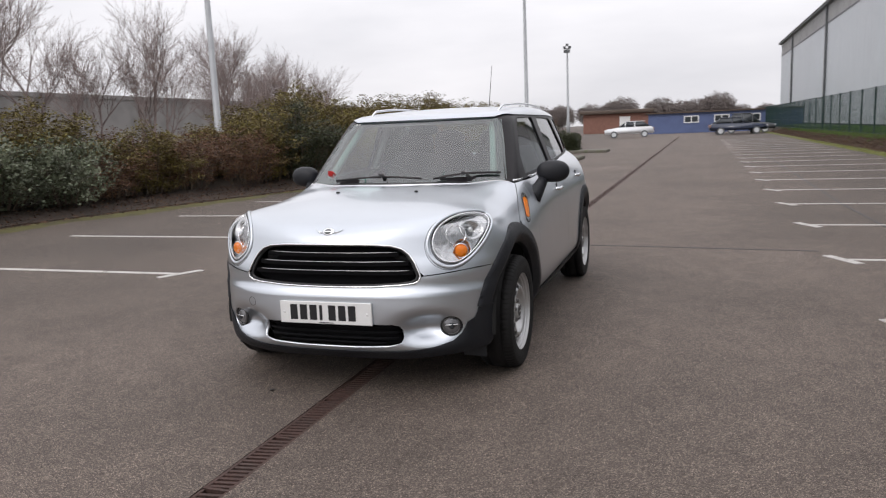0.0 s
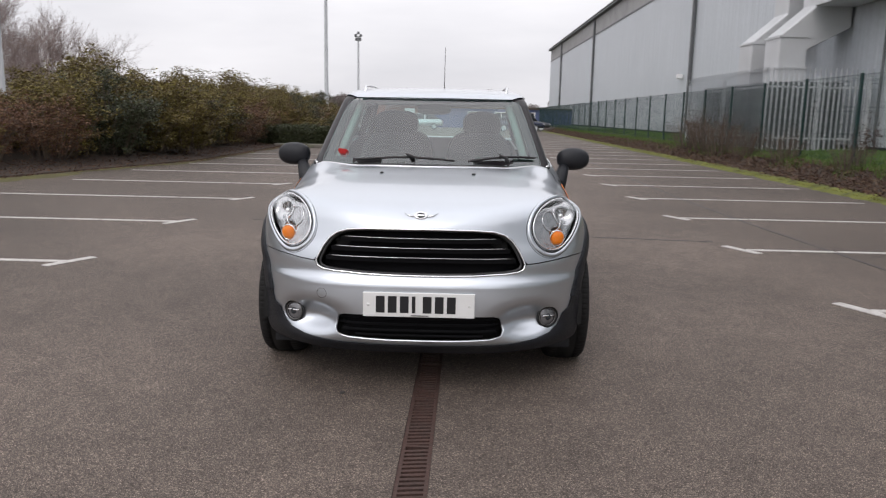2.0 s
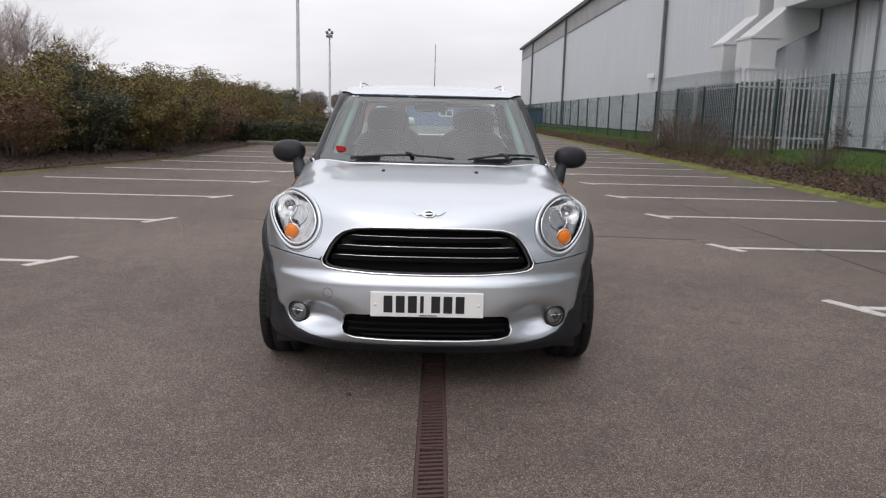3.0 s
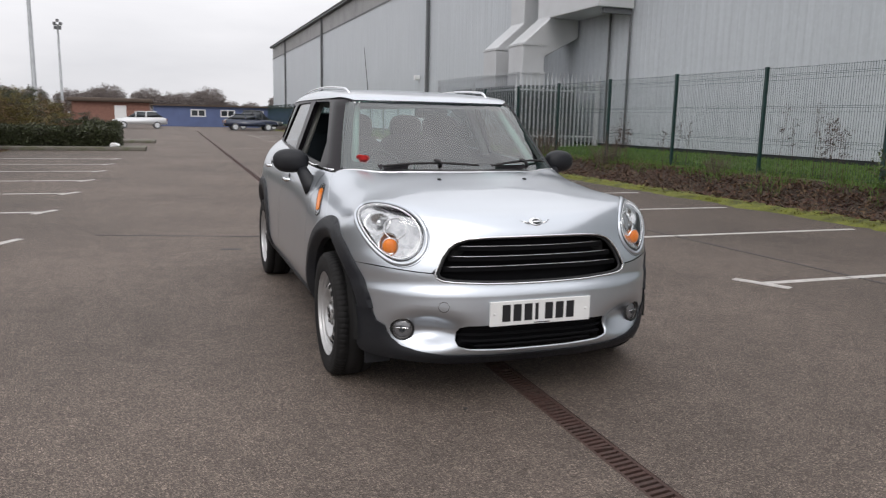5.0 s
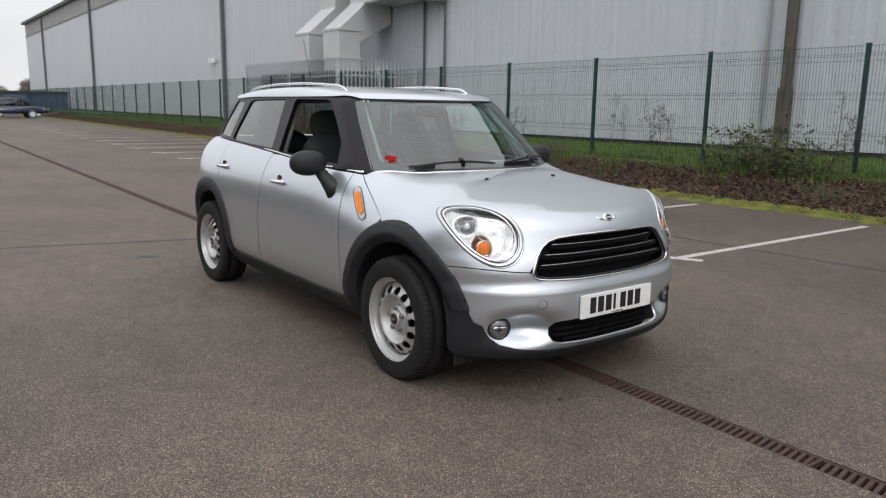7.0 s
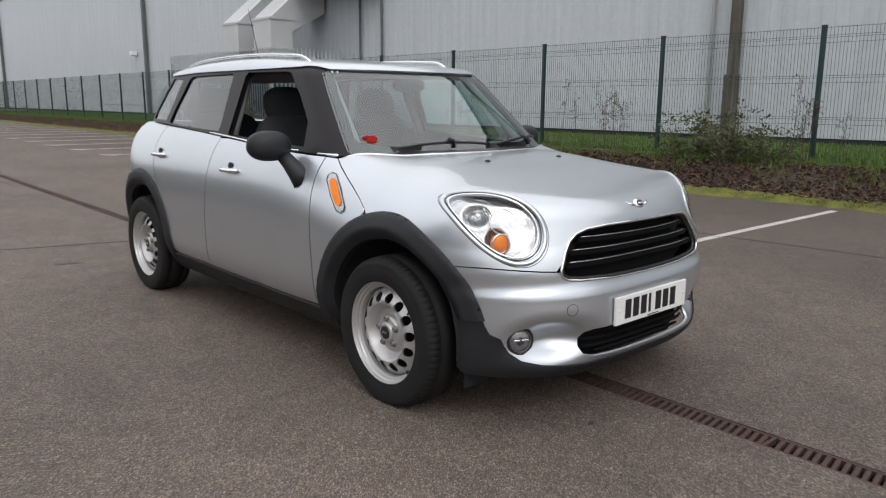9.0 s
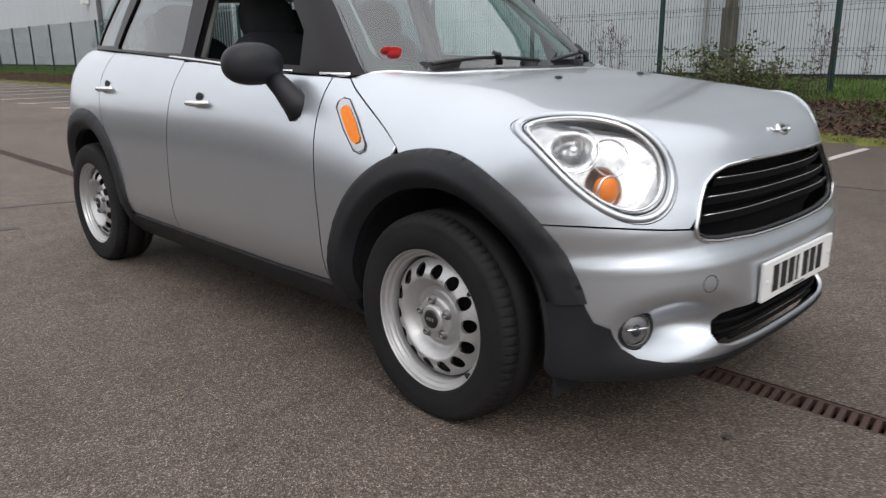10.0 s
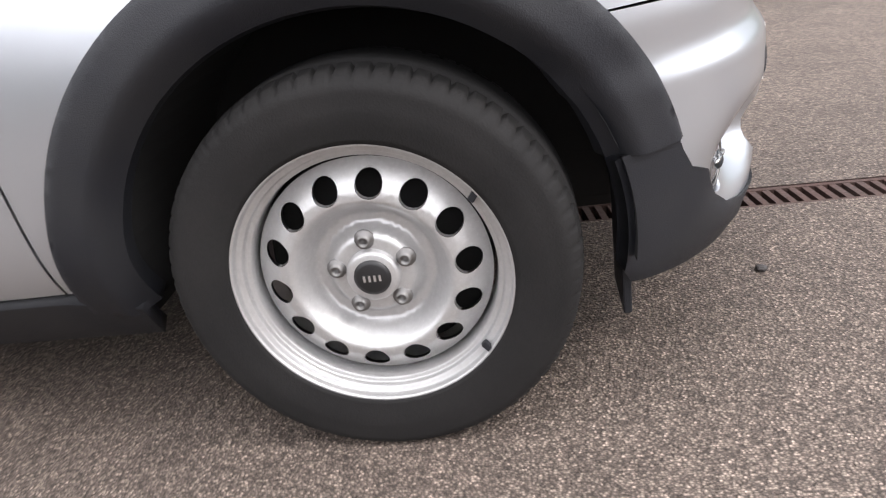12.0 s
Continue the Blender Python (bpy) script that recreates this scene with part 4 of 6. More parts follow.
M_PAINT = paint_material()
M_CLADDING = material("grained_black_plastic", (0.0100, 0.011, 0.0145), 0.5, spec=0.35, vary=0.3, vscale=6.0, dark=(0.030, 0.030, 0.030), bump=0.25, bscale=500)
M_BLACK = material("satin_black", (0.014, 0.014, 0.015), 0.4, vary=0.2)
M_SLAT = material("matt_black_slats", (0.005, 0.005, 0.006), 0.8, spec=0.12)
M_PILLAR = material("dark_pillar_film", (0.013, 0.011, 0.013), 0.34, spec=0.22, vary=0.2)
# near-black: the shade inside housings and gaps is put into this colour
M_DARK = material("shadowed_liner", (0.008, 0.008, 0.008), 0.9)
M_CHROME = material("chrome", (0.82, 0.83, 0.84), 0.10, metal=1.0)
M_SATIN = material("satin_reflector", (0.86, 0.87, 0.88), 0.32, metal=1.0)
M_STEEL = material("silver_painted_steel", (0.50, 0.50, 0.50), 0.36, metal=0.55, vary=0.35, vscale=9.0, dark=(0.40, 0.39, 0.38), fine=0.10, fscale=120, coat=0.3)
M_BOLT = material("dull_bolt_steel", (0.20, 0.195, 0.19), 0.45, metal=0.8)
M_BOWL = material("lamp_reflector", (0.56, 0.57, 0.58), 0.20, metal=0.9, coat=0.2, vary=0.5, vscale=38, dark=(0.30, 0.31, 0.32), bump=0.35, bscale=60)
M_BAR = material("grille_bar_metal", (0.50, 0.50, 0.51), 0.25, metal=1.0)
M_FOG = material("smoky_fog_lens", (0.20, 0.20, 0.21), 0.12, metal=0.4, coat=0.8, vary=0.6, vscale=60)
M_LAMPGLASS = material("fluted_lamp_glass", (0.70, 0.72, 0.74), 0.2, metal=0.5, coat=0.5, vary=0.5, vscale=40, dark=(0.45, 0.46, 0.47))
M_RUBBER = material("tyre_rubber", (0.0095, 0.009, 0.009), 0.78, spec=0.3, vary=0.6, vscale=7.0, dark=(0.018, 0.017, 0.0165), fine=0.2, fscale=150, bump=0.2, bscale=300)
M_AMBER = material("amber_lens", (0.80, 0.215, 0.001), 0.30, coat=0.15, spec=0.3, vary=0.5, vscale=60, dark=(0.75, 0.12, 0.002))
M_PLATE = material("white_plate", (0.74, 0.74, 0.73), 0.35, vary=0.08, vscale=20)
M_INK = material("plate_black", (0.010, 0.010, 0.012), 0.5)
M_RED = material("red_sticker", (0.65, 0.03, 0.03), 0.6, vary=0.2, vscale=60)
M_SEAT = material("charcoal_seat_cloth", (0.030, 0.030, 0.033), 0.9, fine=0.3, fscale=200)
M_TRIMCREAM = material("pale_grey_trim", (0.30, 0.295, 0.28), 0.8, vary=0.1)
M_DASH = material("dashboard_plastic", (0.016, 0.016, 0.017), 0.65, vary=0.2)
M_SCREEN = glass_material("windscreen_glass", (0.62, 0.85, 0.80), head_on=0.16)
M_SIDEGLASS = glass_material("side_glass", (0.80, 0.90, 0.90), head_on=0.09)
M_REARGLASS = glass_material("tinted_rear_glass", (0.36, 0.47, 0.52), head_on=0.18)
M_LENS = glass_material("clear_lens", (0.98, 0.98, 0.98), head_on=0.035)


def curve(xs, ys):
    """A smooth function through points."""
    xs, ys = np.array(xs, float), np.array(ys, float)
    sl = np.diff(ys) / np.diff(xs)
    tg = np.concatenate([[sl[0]], (sl[1:] + sl[:-1]) / 2, [sl[-1]]])
    tg[1:-1] = np.where(sl[1:] * sl[:-1] <= 0, 0, tg[1:-1])

    def f(x):
        x = np.asarray(x, float)
        i = np.clip(np.searchsorted(xs, x) - 1, 0, len(xs) - 2)
        h = xs[i + 1] - xs[i]
        t = np.clip((x - xs[i]) / h, 0, 1)
        return ((1 + 2 * t) * (1 - t) ** 2 * ys[i] + t * (1 - t) ** 2 * h * tg[i] + t * t * (3 - 2 * t) * ys[i + 1] + t * t * (t - 1) * h * tg[i + 1])
    return f


def smax(a, b, k):
    h = np.clip(k - np.abs(a - b), 0, None) / k
    return np.maximum(a, b) + h * h * k * 0.25


TOP = curve((-0.85, -0.74, -0.69, -0.633, -0.5, -0.3, 0, 0.25, 0.4, 0.5, 0.7, 1.0, 1.6, 2.4, 2.9, 3.3),
            (0.55, 0.70, 0.782, 0.842, 0.897, 0.945, 0.985, 1.02, 1.06, 1.09, 1.15, 1.19, 1.205, 1.195, 1.17, 1.12))
MIDDLE = curve((-0.3, 0, 0.15, 0.3, 0.5, 0.8), (0.945, 0.985, 1.0, 1.006, 1.008, 1.01))
NOSE = curve((0.05, 0.18, 0.24, 0.27, 0.30, 0.40, 0.50, 0.532, 0.548, 0.565, 0.60, 0.70, 0.80, 0.90, 1.1),
             (-0.54, -0.636, -0.689, -0.703, -0.710, -0.7175, -0.713, -0.709, -0.698, -0.688, -0.684, -0.680, -0.667, -0.60, -0.45))
PLAN_POWER = curve((0.0, 0.61, 0.66, 0.72, 0.80, 1.2), (3.3, 3.3, 3.0, 2.45, 2.1, 2.1))
TAIL = curve((0.1, 0.3, 0.5, 0.8, 1.0, 1.2), (3.05, 3.2, 3.3, 3.28, 3.2, 3.05))


def body(p):
    """The painted lower body: below zero inside."""
    a, y, z = np.abs(p[:, 0]), p[:, 1], p[:, 2]
    t = np.clip((a - 0.40) / 0.30, 0, 1)
    top = TOP(y)
    top = np.where((y > 0) & (y < 0.8), MIDDLE(y) + (top - MIDDLE(y)) * t * t * (3 - 2 * t), top)
    dn, up = np.clip(0.45 - z, 0, None), np.clip(z - 0.45, 0, None) / (top - 0.45)
    w = 0.868 - 1.9 * dn ** 2
    s1 = ((a / w) ** 4.5 + up ** 3) ** (1 / 3.6) - 1
    fy = np.clip(0.1 - y, 0, None) / (0.1 - NOSE(z))
    ry = np.clip(y - 2.55, 0, None) / (TAIL(z) - 2.55)
    s2 = ((a / 0.874) ** PLAN_POWER(z) + fy ** 2.2 + ry ** 2.6) ** (1 / 2.6) - 1
    f = smax(s1 * 0.62, s2 * 0.78, 0.03)
    # scoops beside the fog lamps
    e = np.sqrt(((a - 0.556) / 0.150) ** 2 + ((y + 0.675) / 0.118) ** 2 + ((z - 0.349) / 0.064) ** 2 + 1e-9) - 1
    # the swelling round the headlamps
    f = f - 0.043 * np.exp(-((a - 0.6685) ** 2 + (y + 0.36) ** 2 + (z - 0.772) ** 2) / 0.0257)
    return smax(f, -e * 0.070, 0.075)


SIDE = curve((0.3, 0.5, 1.0, 1.55, 2.1, 2.6, 3.0, 3.3), (0.66, 0.700, 0.735, 0.748, 0.742, 0.715, 0.66, 0.6))
ROOF = curve((0.6, 0.8, 1.2, 1.7, 2.2, 2.6, 2.9, 3.2), (1.395, 1.425, 1.467, 1.487, 1.477, 1.450, 1.41, 1.35))


def screen_y(a, z):
    return 0.28 + (z - 1.0) * 1.2 + 0.45 * a * a


def cabin(p):
    """Glass and roof above the belt line."""
    a, y, z = np.abs(p[:, 0]), p[:, 1], p[:, 2]
    side = (a - (SIDE(y) - 0.37 * (z - 1.03))) * 0.93
    front = (screen_y(a, z) - y) * 0.62
    top = (z - (ROOF(y) - 0.055 * a * a)) * 0.97
    back = (y - (3.1 - (z - 1.1) * 0.75)) * 0.8
    return smax(smax(smax(side, front, 0.05), top, 0.05), back, 0.06)


class Side:
    """Seen from the side: (y, z)."""
    def __init__(self, s):
        self.s = s

    def uv(self, p):
        return p[:, 1:3].copy()

    def rays(self, q):
        o = np.zeros((len(q), 3))
        o[:, 1:] = q
        return o, np.tile((self.s, 0.0, 0.0), (len(q), 1))


class Face:
    """Seen from ahead or behind: (x, z), from the plane y0 along sgn y."""
    def __init__(self, y0, sgn=-1):
        self.y0, self.sgn = y0, sgn

    def uv(self, p):
        return p[:, [0, 2]].copy()

    def rays(self, q):
        o = np.zeros((len(q), 3))
        o[:, 0], o[:, 2], o[:, 1] = q[:, 0], q[:, 1], self.y0
        return o, np.tile((0.0, self.sgn, 0.0), (len(q), 1))


class Plan:
    """Seen from above: (x, y)."""
    def uv(self, p):
        return p[:, :2].copy()

    def rays(self, q):
        o = np.zeros((len(q), 3))
        o[:, :2], o[:, 2] = q, 0.6
        return o, np.tile((0.0, 0.0, 1.0), (len(q), 1))


class Globe:
    """Seen from a point within, the poles towards both sides; sgn -1 faces ahead, 1 behind."""
    def __init__(self, c, sgn=-1):
        self.c, self.sgn = np.array(c), sgn

    def uv(self, p):
        d = p - self.c
        d = d / np.linalg.norm(d, axis=1, keepdims=True)
        return np.stack([np.arcsin(np.clip(d[:, 0], -1, 1)), np.arctan2(d[:, 2], self.sgn * d[:, 1])], 1)

    def rays(self, q):
        cb = np.cos(q[:, 0])
        d = np.stack([np.sin(q[:, 0]), self.sgn * np.cos(q[:, 1]) * cb, np.sin(q[:, 1]) * cb], 1)
        return np.tile(self.c, (len(q), 1)), d


class Along:
    """Seen along a slanting axis: plane coordinates about its foot."""
    def __init__(self, c, e1, n):
        n = np.array(n) / np.linalg.norm(n)
        e1 = np.array(e1) - n * np.dot(e1, n)
        self.e1 = e1 / np.linalg.norm(e1)
        self.e2, self.n = np.cross(n, self.e1), n
        self.c = np.array(c)

    def uv(self, p):
        d = p - self.c
        return np.stack([d @ self.e1, d @ self.e2], 1)

    def rays(self, q):
        return self.c - 0.22 * self.n + q[:, :1] * self.e1 + q[:, 1:] * self.e2, np.tile(self.n, (len(q), 1))


class Barrel:
    """Seen from a line along y within the cabin: (y, angle from upright)."""
    z0 = 0.8

    def uv(self, p):
        return np.stack([p[:, 1], np.arctan2(p[:, 0], p[:, 2] - self.z0)], 1)

    def rays(self, q):
        o = np.zeros((len(q), 3))
        o[:, 1], o[:, 2] = q[:, 0], self.z0
        return o, np.stack([np.sin(q[:, 1]), 0 * q[:, 1], np.cos(q[:, 1])], 1)


def meet(field, chart, q, reach=1.5):
    """Where the chart's rays through q leave the field."""
    q = np.atleast_2d(np.array(q, float))
    o, d = chart.rays(q)
    lo, hi = np.full(len(q), 0.02), np.full(len(q), reach)
    found = np.zeros(len(q), bool)
    for t in np.linspace(0.05, reach, 90):
        out = (field(o + d * t) > 0) & ~found
        hi[out] = t
        found |= out
        lo[~found] = t
    for _ in range(22):
        mid = (lo + hi) / 2
        out = field(o + d * mid[:, None]) > 0
        hi[out], lo[~out] = mid[out], mid[~out]
    return o + d * hi[:, None]


def normals_of(field, p):
    e, g = 1.5e-3, np.zeros_like(p)
    for k in range(3):
        h = np.zeros(3)
        h[k] = e
        g[:, k] = field(p + h) - field(p - h)
    return g / np.maximum(np.linalg.norm(g, axis=1, keepdims=True), 1e-9)


def resample(loop, step, closed=True):
    loop = np.array(loop, float)
    pts = np.vstack([loop, loop[:1]]) if closed else loop
    out = []
    for a, b in zip(pts, pts[1:]):
        n = max(1, int(round(np.linalg.norm(b - a) / step)))
        out += [a + (b - a) * k / n for k in range(n)]
    if not closed:
        out.append(pts[-1])
    return np.array(out)


def inside(loops, q):
    """Even-odd test of points against loops."""
    res = np.zeros(len(q), bool)
    for lp in loops:
        a, b = lp, np.roll(lp, -1, 0)
        for (x0, y0), (x1, y1) in zip(a, b):
            if y0 == y1:
                continue
            c = (y0 > q[:, 1]) != (y1 > q[:, 1])
            res ^= c & (q[:, 0] < (x1 - x0) * (q[:, 1] - y0) / (y1 - y0) + x0)
    return res


def fill(loops, step):
    """Triangles inside plane loops (holes by even-odd), with points spread at that step."""
    pts, edges, spans = [], [], []
    for lp in loops:
        i = len(pts)
        spans.append((i, len(lp)))
        pts += [Vector(p) for p in lp]
        edges += [(i + k, i + (k + 1) % len(lp)) for k in range(len(lp))]
    edge_pts = np.array([p[:] for p in pts])
    lo, hi = edge_pts.min(0), edge_pts.max(0)
    gx, gy = np.meshgrid(np.arange(lo[0] + step / 2, hi[0], step), np.arange(lo[1] + step / 2, hi[1], step))
    gx[1::2] += step / 2
    g = np.stack([gx.ravel(), gy.ravel()], 1)
    g = g[inside(loops, g)]
    keep = []
    for k in range(0, len(g), 500):
        c = g[k:k + 500]
        d = ((c[:, None, :] - edge_pts[None]) ** 2).sum(2).min(1)
        keep.append(c[d > (0.6 * step) ** 2])
    g = np.vstack(keep) if keep else np.zeros((0, 2))
    pts += [Vector(p) for p in g]
    co, _, tris, orig, _, _ = delaunay_2d_cdt(pts, edges, [], 0, 1e-7)
    co = np.array([c[:] for c in co])
    cen = np.array([co[list(t)].mean(0) for t in tris])
    ok = inside(loops, cen)
    back = {}
    for n_, os_ in enumerate(orig):
        for o_ in os_:
            back[o_] = n_
    rims = [[back[i + k] for k in range(n)] for i, n in spans]
    return co, [t for t, good in zip(tris, ok) if good], rims


def panel(name, field, chart, loops, mat, parent, step=0.02, offset=0.0, thick=0.012, label="", edge=True, geo=False, resamp=None):
    """A piece of the field's skin between loops of 3D points, as a shell with turned-in edges."""
    rs = resamp or step
    uvs = []
    for lp in loops:
        uvs.append(chart.uv(resample(lp, rs)))
    scale = 1.0 if isinstance(chart, (Side, Face, Plan, Along)) else (1.4 if isinstance(chart, Globe) else 1.8)
    q, tris, rims = fill(uvs, step * (scale if isinstance(chart, Globe) else 1.0))
    p = meet(field, chart, q)
    n = normals_of(field, p)
    off = offset(p) if callable(offset) else offset
    p = p + n * (off[:, None] if hasattr(off, "__len__") else off)
    verts, norms, faces = [tuple(v) for v in p], [tuple(v) for v in n], []
    for t in tris:
        a, b, c = (p[i] for i in t)
        good = np.dot(np.cross(b - a, c - a), n[t[0]]) > 0
        faces.append(tuple(t) if good else tuple(t[::-1]))
    if edge:
        for rim in rims:
            m = len(rim)
            base = len(verts)
            for k in range(m):
                i = rim[k]
                tang = p[rim[(k + 1) % m]] - p[rim[k - 1]]
                side = np.cross(tang, n[i])
                side /= max(np.linalg.norm(side), 1e-9)
                verts += [tuple(p[i]), tuple(p[i] - n[i] * thick)]
                norms += [tuple(0.6 * n[i] + 0.4 * side)] * 1 + [tuple(side)]
            for k in range(m):
                j = (k + 1) % m
                faces.append((base + 2 * k, base + 2 * k + 1, base + 2 * j + 1, base + 2 * j))
    me = bpy.data.meshes.new(name)
    me.from_pydata(verts, [], faces)
    me.materials.append(mat)
    for f in me.polygons:
        f.use_smooth = True
    if not geo:
        me.normals_split_custom_set_from_vertices(norms)
    return part(name, me, None, parent, label)


def lathe(name, prof, mat, parent, centre, sgn, segs=72, label="", wob=None):
    """Turns a profile of (radius, x) about the axle at centre."""
    verts, faces = [], []
    for j in range(segs):
        a = 2 * math.pi * j / segs
        for i, (r, x) in enumerate(prof):
            rr = r - (wob(i, j) if wob else 0)
            verts.append((centre[0] + sgn * x, centre[1] + rr * math.cos(a), centre[2] + rr * math.sin(a)))
    m = len(prof)
    for j in range(segs):
        for i in range(m - 1):
            q = (j * m + i, j * m + i + 1, ((j + 1) % segs) * m + i + 1, ((j + 1) % segs) * m + i)
            faces.append(q if sgn > 0 else q[::-1])
    me = bpy.data.meshes.new(name)
    me.from_pydata(verts, [], faces)
    me.materials.append(mat)
    ob = part(name, me, None, parent, label, smooth=True)
    return ob


def tube_part(name, pts, r, mat, parent, sides=8, label="", closed=False):
    bm = bmesh.new()
    pts = [Vector(p) for p in pts]
    if closed:
        n = len(pts)
        rings = []
        for i, p in enumerate(pts):
            d = (pts[(i + 1) % n] - pts[i - 1]).normalized()
            u = d.cross(Vector((0.3, -1, 0.2))).normalized()
            v = d.cross(u)
            rings.append([bm.verts.new(p + r * (math.cos(t) * u + math.sin(t) * v)) for t in (2 * math.pi * k / sides for k in range(sides))])
        for i in range(n):
            a, b = rings[i], rings[(i + 1) % n]
            for k in range(sides):
                bm.faces.new((a[k], a[(k + 1) % sides], b[(k + 1) % sides], b[k]))
        bmesh.ops.recalc_face_normals(bm, faces=bm.faces)
    else:
        tube(bm, pts, r, sides)
        bmesh.ops.recalc_face_normals(bm, faces=bm.faces)
    return part(name, bm, mat, parent, label, smooth=True)


def blob(name, centre, radii, mat, parent, power=2.4, segs=28, rings=16, turn=(0, 0, 0), label=""):
    """A rounded box-like solid (superellipsoid)."""
    verts, faces = [], []
    rot = Euler([radians(a) for a in turn]).to_matrix()
    e = 2.0 / power

    def sp(v):
        return math.copysign(abs(v) ** e, v)
    for i in range(rings + 1):
        t = -math.pi / 2 + math.pi * i / rings
        for j in range(segs):
            a = 2 * math.pi * j / segs
            v = Vector((radii[0] * sp(math.cos(t)) * sp(math.cos(a)), radii[1] * sp(math.cos(t)) * sp(math.sin(a)), radii[2] * sp(math.sin(t))))
            verts.append((rot @ v + Vector(centre))[:])
    for i in range(rings):
        for j in range(segs):
            k = (j + 1) % segs
            faces.append((i * segs + j, i * segs + k, (i + 1) * segs + k, (i + 1) * segs + j))
    me = bpy.data.meshes.new(name)
    me.from_pydata(verts, [], faces)
    me.materials.append(mat)
    return part(name, me, None, parent, label, smooth=True)


def mirrored(pts):
    pts = np.array(pts, float)
    m = pts.copy()
    m[:, 0] *= -1
    return m


ARCH, ARCH_OUT, ARCH_IN = (-0.005, 0.325), 0.482, 0.378
REAR_ARCH = (2.60, 0.325)
BELT = curve((0.45, 0.67, 1.59, 2.44, 2.9), (1.000, 1.003, 1.053, 1.095, 1.112))


def arc(c, r, a0, a1, n=24):
    return [(c[0] + r * math.cos(radians(a0 + (a1 - a0) * k / n)), c[1] + r * math.sin(radians(a0 + (a1 - a0) * k / n))) for k in range(n + 1)]


def facets(c):
    """Lift of an arch trim off the body: a flat outer band, a crease, and a bevel towards the wheel."""
    def lift(p):
        r = np.hypot(p[:, 1] - c[0], p[:, 2] - c[1])
        return np.interp(r, (ARCH_IN, ARCH_IN + 0.030, ARCH_IN + 0.036, ARCH_OUT - 0.008, ARCH_OUT), (-0.020, 0.014, 0.017, 0.013, 0.004))
    return lift


def side_pts(field, pts, s):
    return meet(field, Side(s), pts)


def front_pts(field, pts, y0=0.2):
    return meet(field, Face(y0), pts)


# outlines that the front panels share, on the side of positive x, from above and from ahead
GRILLE_TOP = [(0, 0.783), (0.12, 0.782), (0.25, 0.779), (0.34, 0.771), (0.39, 0.755), (0.425, 0.729), (0.455, 0.69), (0.475, 0.65)]
GRILLE_LOW = [(0.487, 0.622), (0.480, 0.600), (0.455, 0.588), (0.40, 0.581), (0.25, 0.573), (0.12, 0.570), (0, 0.569)]
BUMPER_LINE = [(0.50, 0.624), (0.56, 0.628), (0.62, 0.634), (0.68, 0.640), (0.73, 0.644)]
LIP = [(0.700, 0.380), (0.684, 0.371), (0.674, 0.345), (0.657, 0.315), (0.62, 0.283), (0.55, 0.262), (0.45, 0.250), (0.3, 0.243), (0.15, 0.240), (0, 0.239)]
INTAKE = [(0, 0.392), (0.2, 0.391), (0.345, 0.385), (0.376, 0.374), (0.390, 0.348), (0.396, 0.315), (0.385, 0.289), (0.33, 0.271), (0.15, 0.262), (0, 0.261)]
def lamp_axis(s):
    return Along((s * 0.632, -0.395, 0.795), (s * 0.67, 0.73, 0.10), (s * 0.64, -0.64, 0.42))


def lamp_loop(s, f=1.0):
    """The headlamp's egg-shaped outline, fuller towards the nose, f times its size."""
    out = []
    for k in range(48):
        t = 2 * math.pi * k / 48
        c, n = math.cos(t), math.sin(t)
        out.append((f * (0.186 * c + 0.004 * n) - 0.010, s * (f * (0.053 * c + 0.108 * n - 0.0385 * n * c - 0.021 * (n * n - 0.5)) - 0.0002)))
    return meet(body, lamp_axis(s), out, 0.6)


def both(half):
    """A loop from a half outline that starts and ends on the middle line."""
    h = [tuple(p) for p in half]
    return h + [(-x, *r) for x, *r in h[-2:0:-1]]


def scaled(loop, f):
    c = np.mean(loop, 0)
    return [tuple(c + (np.array(p) - c) * f) for p in loop]


